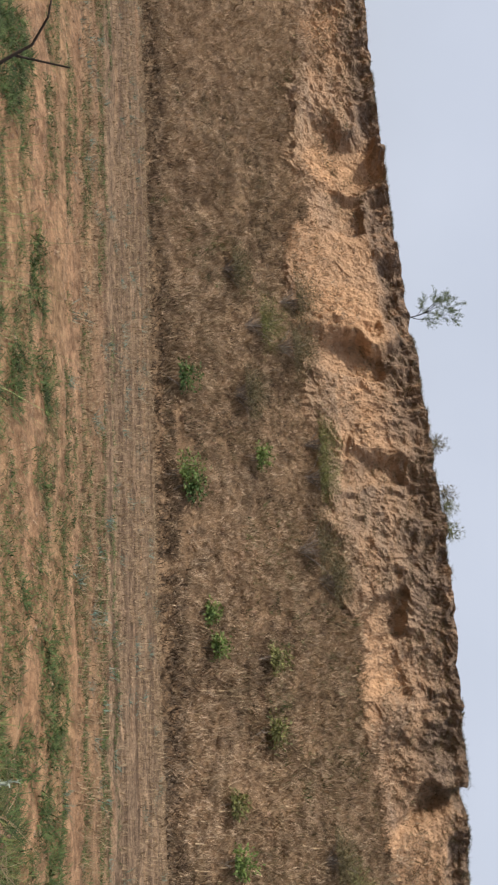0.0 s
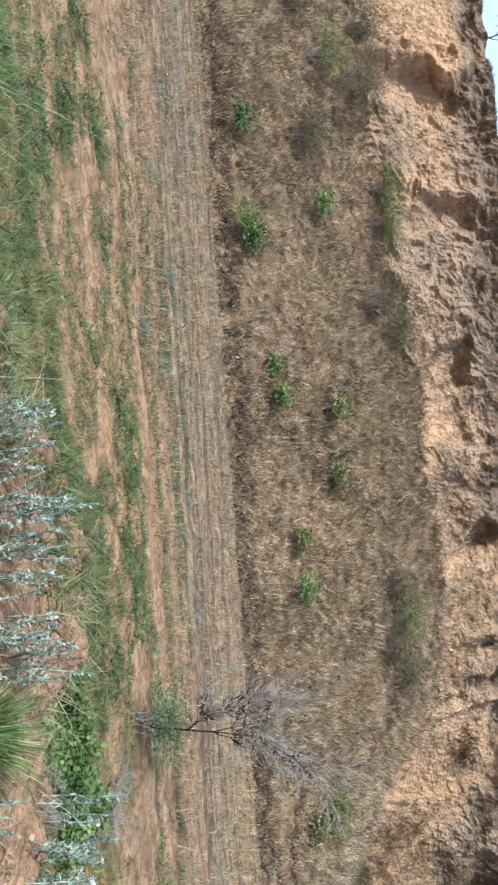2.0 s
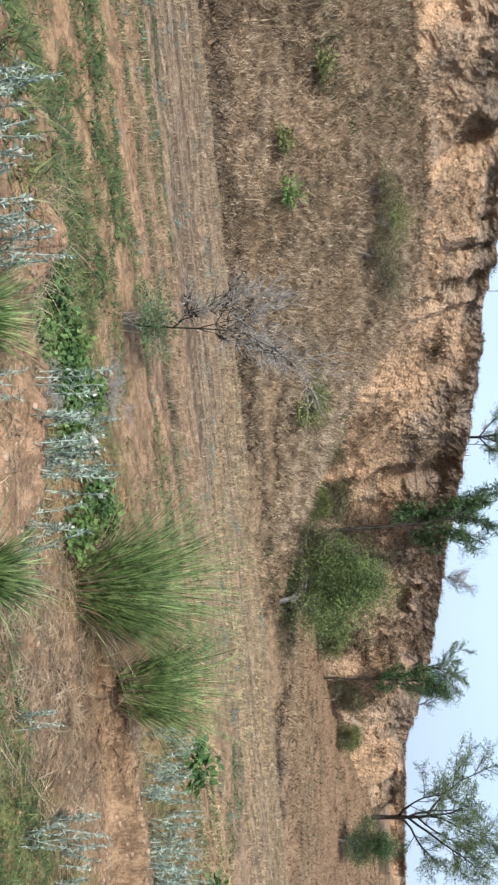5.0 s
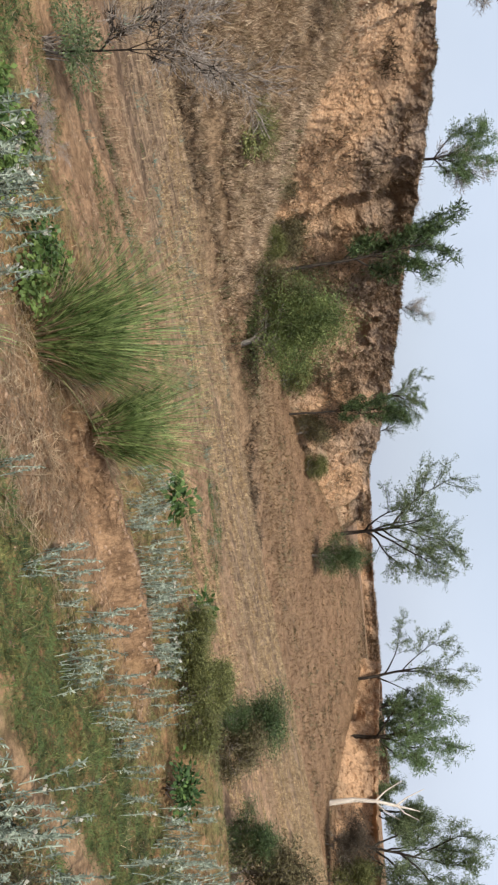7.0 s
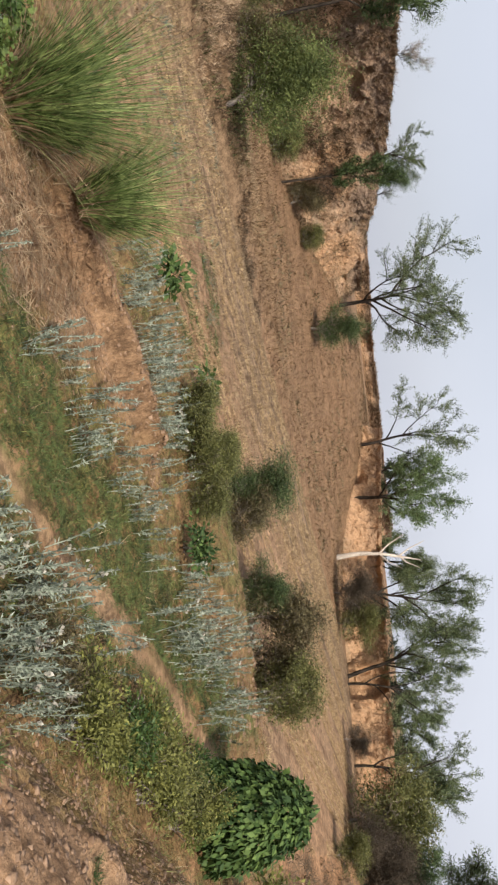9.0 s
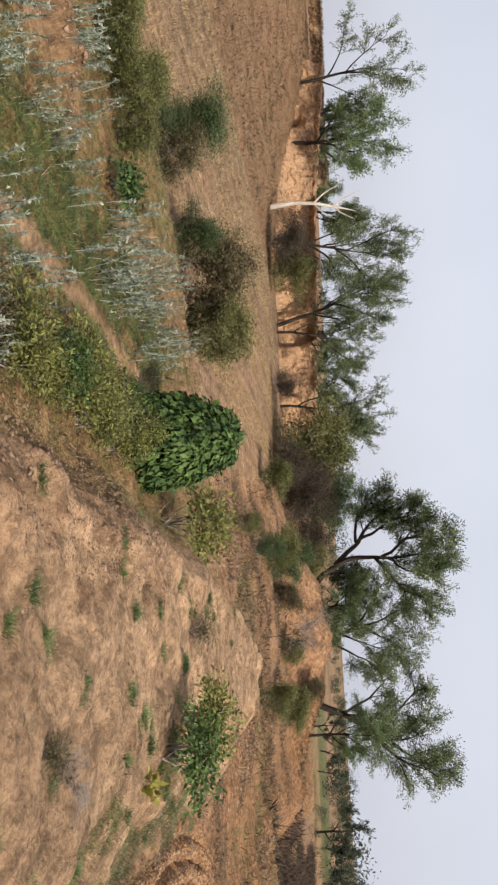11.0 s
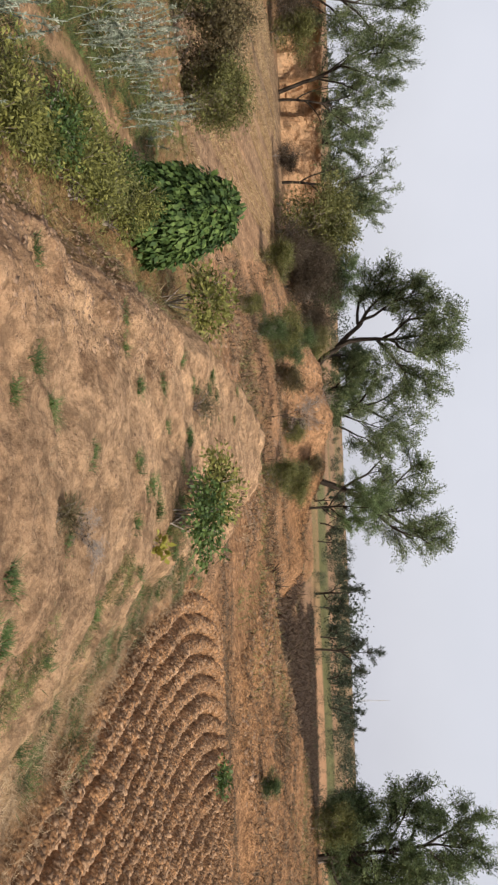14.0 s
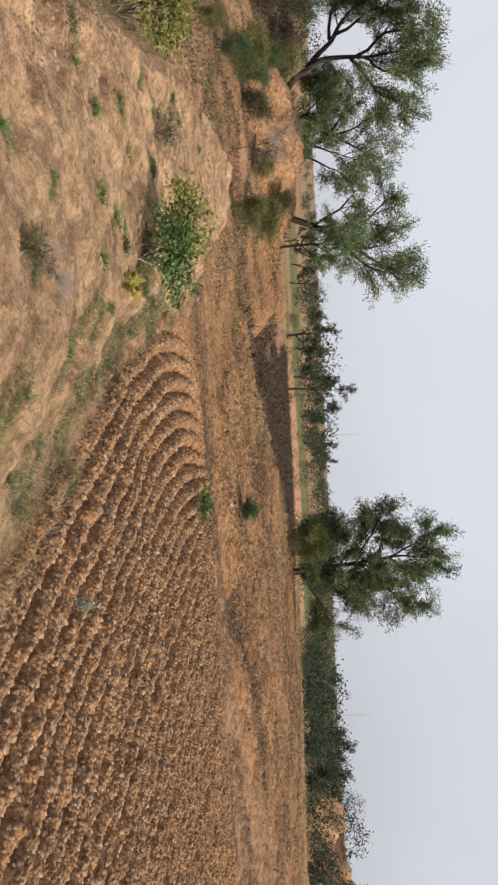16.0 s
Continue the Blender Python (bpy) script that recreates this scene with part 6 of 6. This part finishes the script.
def tilled_keep(x, y):
    ph = furrow_phase(x, y)
    ridge = np.abs(np.sin(row_phase(x, y) * np.pi / FURROW)) > 0.5
    return (y + 0.42 * x + 1.0 < -0.8) & (ph > 0.15) & ridge


clods("plough_clods", scatter(g, 70000, 0.5, 11.4, -24, -3.5, lambda x, y: tilled_keep(x, y) & (np.hypot(x, y) < 5 + 14 * g.random(len(x)))), g, 0.0125, TILTH, "broken reddish clods on the plough ridges")
clods("far_clods", scatter(g, 14000, 9, 30, -40, -8, lambda x, y: (line_dist(TRACK, x, y) > 0.8) & (0.88 * (x - 26.4) + 0.47 * (y + 26.6) < 0) & (furrow_phase(x, y) < 0)), g, 0.021, TILTH, "broken reddish clods beyond the cart track")
clods("bank_clods", scatter(g, 14000, 1.2, 8, -3, 6, lambda x, y: (np.abs(signed(KNOLL, x, y)) < 0.7) & (y + 0.42 * x + 1 > 0)), g, 0.011, EARTH, "loose earth clods on the bank's face")
clods("field_clods", scatter(g, 13000, -12, 18, 2, 22, lambda x, y: field_zone(x, y) & (edge_d(x, y) < -2)), g, 0.012, EARTH, "small earth crumbs over the field")
clods("slope_clods", scatter(g, 5000, -20, 20, 9, 30, slope_zone), g, 0.03, EARTH, "fallen earth lumps under the bluff")

low_land = scatter(g, 7000, 18, 66, -66, -12, lambda x, y: (0.88 * (x - 26.4) + 0.47 * (y + 26.6) > 0.6) & (np.hypot(x, y) < 80) & (y + 0.69 * x < 3 * rough(x, y, 5, 250)) & (y + 1.1 * x > 4 * rough(x, y, 6, 251)) & (rough(x, y, 3, 252, 3) > -0.5))
tufts("dark_scrub", low_land, g, 10, 0.42, 0.35, 0.05, 0.9, DARK_WEED, "dark dry scrub below the ploughed land's rim", 1)
tufts("plain_grass", scatter(g, 3500, 14, 60, -60, -6, lambda x, y: (rough(x, y, 1.6, 270) > 0.0) & (furrow_phase(x, y) < -1.5) & (near_n(x, y) > 0.5) & (rough(x, y, 5, 220) > 0.05)), g, 7, 0.22, 0.2, 0.02, 0.8, OLIVE, "patchy olive grass on the plain", 1)
tufts("plain_straw", scatter(g, 4500, 14, 60, -60, -4, lambda x, y: (rough(x, y, 1.4, 271) > -0.05) & (signed(KNOLL, x, y) > 0.3) & (furrow_phase(x, y) < -1.0) & (near_n(x, y) > 0.2) & (rough(x, y, 4, 221) > -0.1)), g, 6, 0.2, 0.18, 0.018, 0.8, STRAW, "dry straw grass on broken ground", 1)
clods("knoll_crumbs", scatter(g, 16000, 2, 14, -7, 4, lambda x, y: knoll_zone(x, y) & (np.hypot(x, y) > 2.5)), g, 0.007, EARTH, "small earth crumbs on the bare knoll")
clods("path_crumbs", scatter(g, 900, 3.8, 14, -2.5, 2.6, lambda x, y: line_dist(PATH, x, y) < 0.3), g, 0.006, EARTH, "small crumbs on the trodden path")


def on_face(name, n, lo, hi, power, seed):
    """Random points on a bluff's face between two shares of its height."""
    g = np.random.default_rng(seed)
    X, Y, Z, V = FACE[name]
    i = g.integers(0, X.shape[0], n)
    t = lo + (hi - lo) * g.random(n) ** power
    j = np.array([np.searchsorted(V[0], v) for v in t])
    p = np.stack([X[i, j], Y[i, j], Z[i, j]], 1)
    return p[rough(p[:, 0], p[:, 2] + p[:, 1], 1.6, seed, 3) > -0.12]


tufts("foot_grass", on_face("bluff_north", 10000, 0.0, 0.5, 1.9, 401), g, 5, 0.17, 0.07, 0.024, 0.5, BROWN_GRASS, "withered grass climbing the bluff's foot", 1)
tufts("face_brush", on_face("bluff_north", 6500, 0.15, 0.97, 1.0, 402), g, 8, 0.16, 0.09, 0.014, 0.9, DUSTY, "dusty brush clinging to the bluff's face", 1)
tufts("rim_grass", on_face("bluff_north", 4200, 0.97, 1.0, 1.0, 403), g, 5, 0.08, 0.07, 0.016, 0.9, DUSTY, "dark dry grass fringing the bluff's rim", 1)
tufts("tussocks", scatter(g, 1500, -20, 18, 10, 30, lambda x, y: slope_zone(x, y) & (rough(x, y, 3.0, 242) > -0.3)), g, 16, 0.34, 0.09, 0.024, 0.45, STRAW, "taller straw tussocks over the slope", 1)
# dark tufts added along the hollow to stand in for its shade
tufts("hollow_scrub", scatter(g, 420, 8, 22, -24, -8, lambda x, y: (line_dist(HOLLOW, x, y) < 0.35 + 0.5 * g.random(len(x)))), g, 10, 0.16, 0.2, 0.025, 0.9, DITCH_WEED, "dark dry tufts standing in for shade in a hollow of the ploughed land", 1)
clods("verge_clods", scatter(g, 7000, 2, 14, -1, 7, lambda x, y: verge_zone(x, y) & (line_dist(PATH, x, y) > 0.2) & (rough(x, y, 1.0, 261) > -0.1)), g, 0.009, EARTH, "loose red earth crumbs on the verge")
tufts("slope_olive", scatter(g, 2600, -20, 18, 10, 30, lambda x, y: slope_zone(x, y) & (rough(x, y, 2.2, 262) > 0.1)), g, 7, 0.2, 0.09, 0.018, 0.8, DUSTY, "grey-olive weeds among the withered grass", 1)
clods("broken_clods", scatter(g, 5000, 12, 34, -13, 1, lambda x, y: (near_n(x, y) > 0.6) & (signed(KNOLL, x, y) > 0.4) & (line_dist(TRACK, x, y) > 0.8) & (rough(x, y, 2.0, 280) > -0.1)), g, 0.028, EARTH, "broken orange earth lumps on rough ground")
tufts("outer_grass", scatter(g, 3000, -24, 26, 5, 34, lambda x, y: slope_zone(x, y) & ((x < -13.5) | (x > 15.5))), g, 5, 0.2, 0.09, 0.024, 0.6, RIDGE, "withered grass on the slope's ends", 1)
SCRUB = leafy("brown_scrub", (0.10, 0.07, 0.042), (0.24, 0.17, 0.105), 0.9, 0.1, patchy=0.5)
foot = on_face("bluff_north", 16000, 0.0, 0.7, 1.5, 405)
tufts("foot_scrub", foot[(foot[:, 0] > 15) & (foot[:, 0] < 40) & (rough(foot[:, 0], foot[:, 1] + foot[:, 2], 1.9, 292) > 0.0)], g, 6, 0.3, 0.12, 0.03, 0.8, SCRUB, "brown withered scrub over the bluff's foot", 1)
WARM_SCRUB = leafy("warm_scrub", (0.16, 0.105, 0.06), (0.36, 0.245, 0.145), 0.9, 0.1, patchy=0.4)
tufts("ridge_scrub", on_face("ridge_far", 3000, 0.1, 1.0, 0.8, 407), g, 6, 0.3, 0.3, 0.08, 0.9, WARM_SCRUB, "brown scrub over the far ridge's face", 1)
face = on_face("bluff_north", 22000, 0.1, 1.0, 1.0, 406)
tufts("face_scrub", face[(face[:, 0] > 17.6) & (face[:, 0] < 31) & (rough(face[:, 0], face[:, 1] + face[:, 2], 1.4, 299) > -0.22)], g, 7, 0.22, 0.12, 0.022, 0.9, WARM_SCRUB, "brown withered scrub over the bluff's face", 1)
tufts("bank_scrub", scatter(g, 2600, 17, 38, -18, -3, lambda x, y: (near_n(x, y) > 0.2) & (y < -0.1 * x) & (y + 0.42 * x < 6) & (rough(x, y, 1.5, 296, 3) > -0.05)), g, 8, 0.2, 0.14, 0.022, 0.9, SCRUB, "brown scrub scattered over the orange bank", 1)
tufts("track_grass", scatter(g, 2600, 6, 26, -34, -6, lambda x, y: (furrow_phase(x, y) < -0.15) & (furrow_phase(x, y) > -1.9) & (rough(x, y, 0.9, 293) > -0.15) & (y < -5)), g, 6, 0.09, 0.09, 0.014, 1.0, SCRUB, "dry brown grass strip along the cart track", 1)
tufts("fallow_grass", scatter(g, 9000, 10, 30, -40, -9, lambda x, y: (furrow_phase(x, y) < -1.2) & (0.88 * (x - 26.4) + 0.47 * (y + 26.6) < 0) & (line_dist(TRACK, x, y) > 0.7) & (rough(x, y, 1.7, 294, 3) > -0.12)), g, 6, 0.12, 0.14, 0.022, 1.0, SCRUB, "patchy brown grass on the fallow land", 1)
clods("reed_rubble", scatter(g, 5000, 3.4, 9.2, 1.6, 4.6, lambda x, y: (line_dist(RUBBLE, x, y) < 0.75 * g.random(len(x)) ** 0.7 + 0.05) & (near_n(x, y) > -0.2)), g, 0.011, EARTH, "crumbled red earth at the reeds' foot")
tufts("reed_litter", scatter(g, 420, 3.6, 6.6, 2.4, 4.4, lambda x, y: (line_dist(RUBBLE, x, y) < 0.8) & (near_n(x, y) > -0.2)), g, 6, 0.10, 0.10, 0.009, 2.6, STRAW, "dead reed stalks lying on broken earth", 1)
CANE = leafy("dead_cane", (0.24, 0.14, 0.075), (0.52, 0.34, 0.20), 0.8, 0.1)
tufts("cane_litter", scatter(g, 70, 4.8, 6.8, 2.9, 4.0, lambda x, y: line_dist([(5.8, 3.42), (6.5, 3.6)], x, y) < 0.28), g, 8, 0.13, 0.05, 0.011, 1.8, CANE, "flattened dead canes at the reeds' foot", 1)
tufts("edge_weeds", scatter(g, 2600, -10, 4.5, 1, 14, lambda x, y: (near_n(x, y) > -2.2) & (near_n(x, y) < 0.9) & (np.hypot(x, y) > 3.5) & (rough(x, y, 0.7, 290) > 0.1)), g, 12, 0.10, 0.07, 0.016, 1.0, SWARD, "low green weeds along the field's near edge", 1)
tufts("lip_weeds", scatter(g, 900, -2.5, 4.2, 2.6, 7.4, lambda x, y: (np.hypot(x, y) > 3.6) & (near_n(x, y) > -0.8) & (rough(x, y, 0.6, 297) > -0.1) & (y > 3.4 + 0.3 * x)), g, 22, 0.13, 0.08, 0.012, 0.8, OLIVE, "olive and green weeds along the bank's lip", 1)
tufts("lip_grass", scatter(g, 500, -2.5, 4.2, 2.6, 7.8, lambda x, y: (np.hypot(x, y) > 3.8) & (near_n(x, y) > -1.4) & (rough(x, y, 0.6, 298) > 0.0) & (y > 3.6 + 0.3 * x)), g, 22, 0.11, 0.07, 0.012, 0.9, SWARD, "short green grass along the bank's lip", 1)
tufts("ridge_weeds", scatter(g, 350, 20, 60, -2, 26, lambda x, y: slope_zone(x, y) & (rough(x, y, 3.0, 291) > 0.1)), g, 9, 0.22, 0.2, 0.05, 0.9, DUSTY, "dusty olive weeds on the open slope", 1)
tufts("east_stubble", scatter(g, 34000, 9.5, 42, -9, 16, lambda x, y: field_zone(x, y) & (np.abs(((edge_d(x, y) / 0.3) % 1) - 0.5) > 0.27) & (streaks(x, y, 310) > -0.12)), g, 3, 0.10, 0.03, 0.015, 0.6, GOLDEN, "pale stubble in rows across the field's far end", 1)
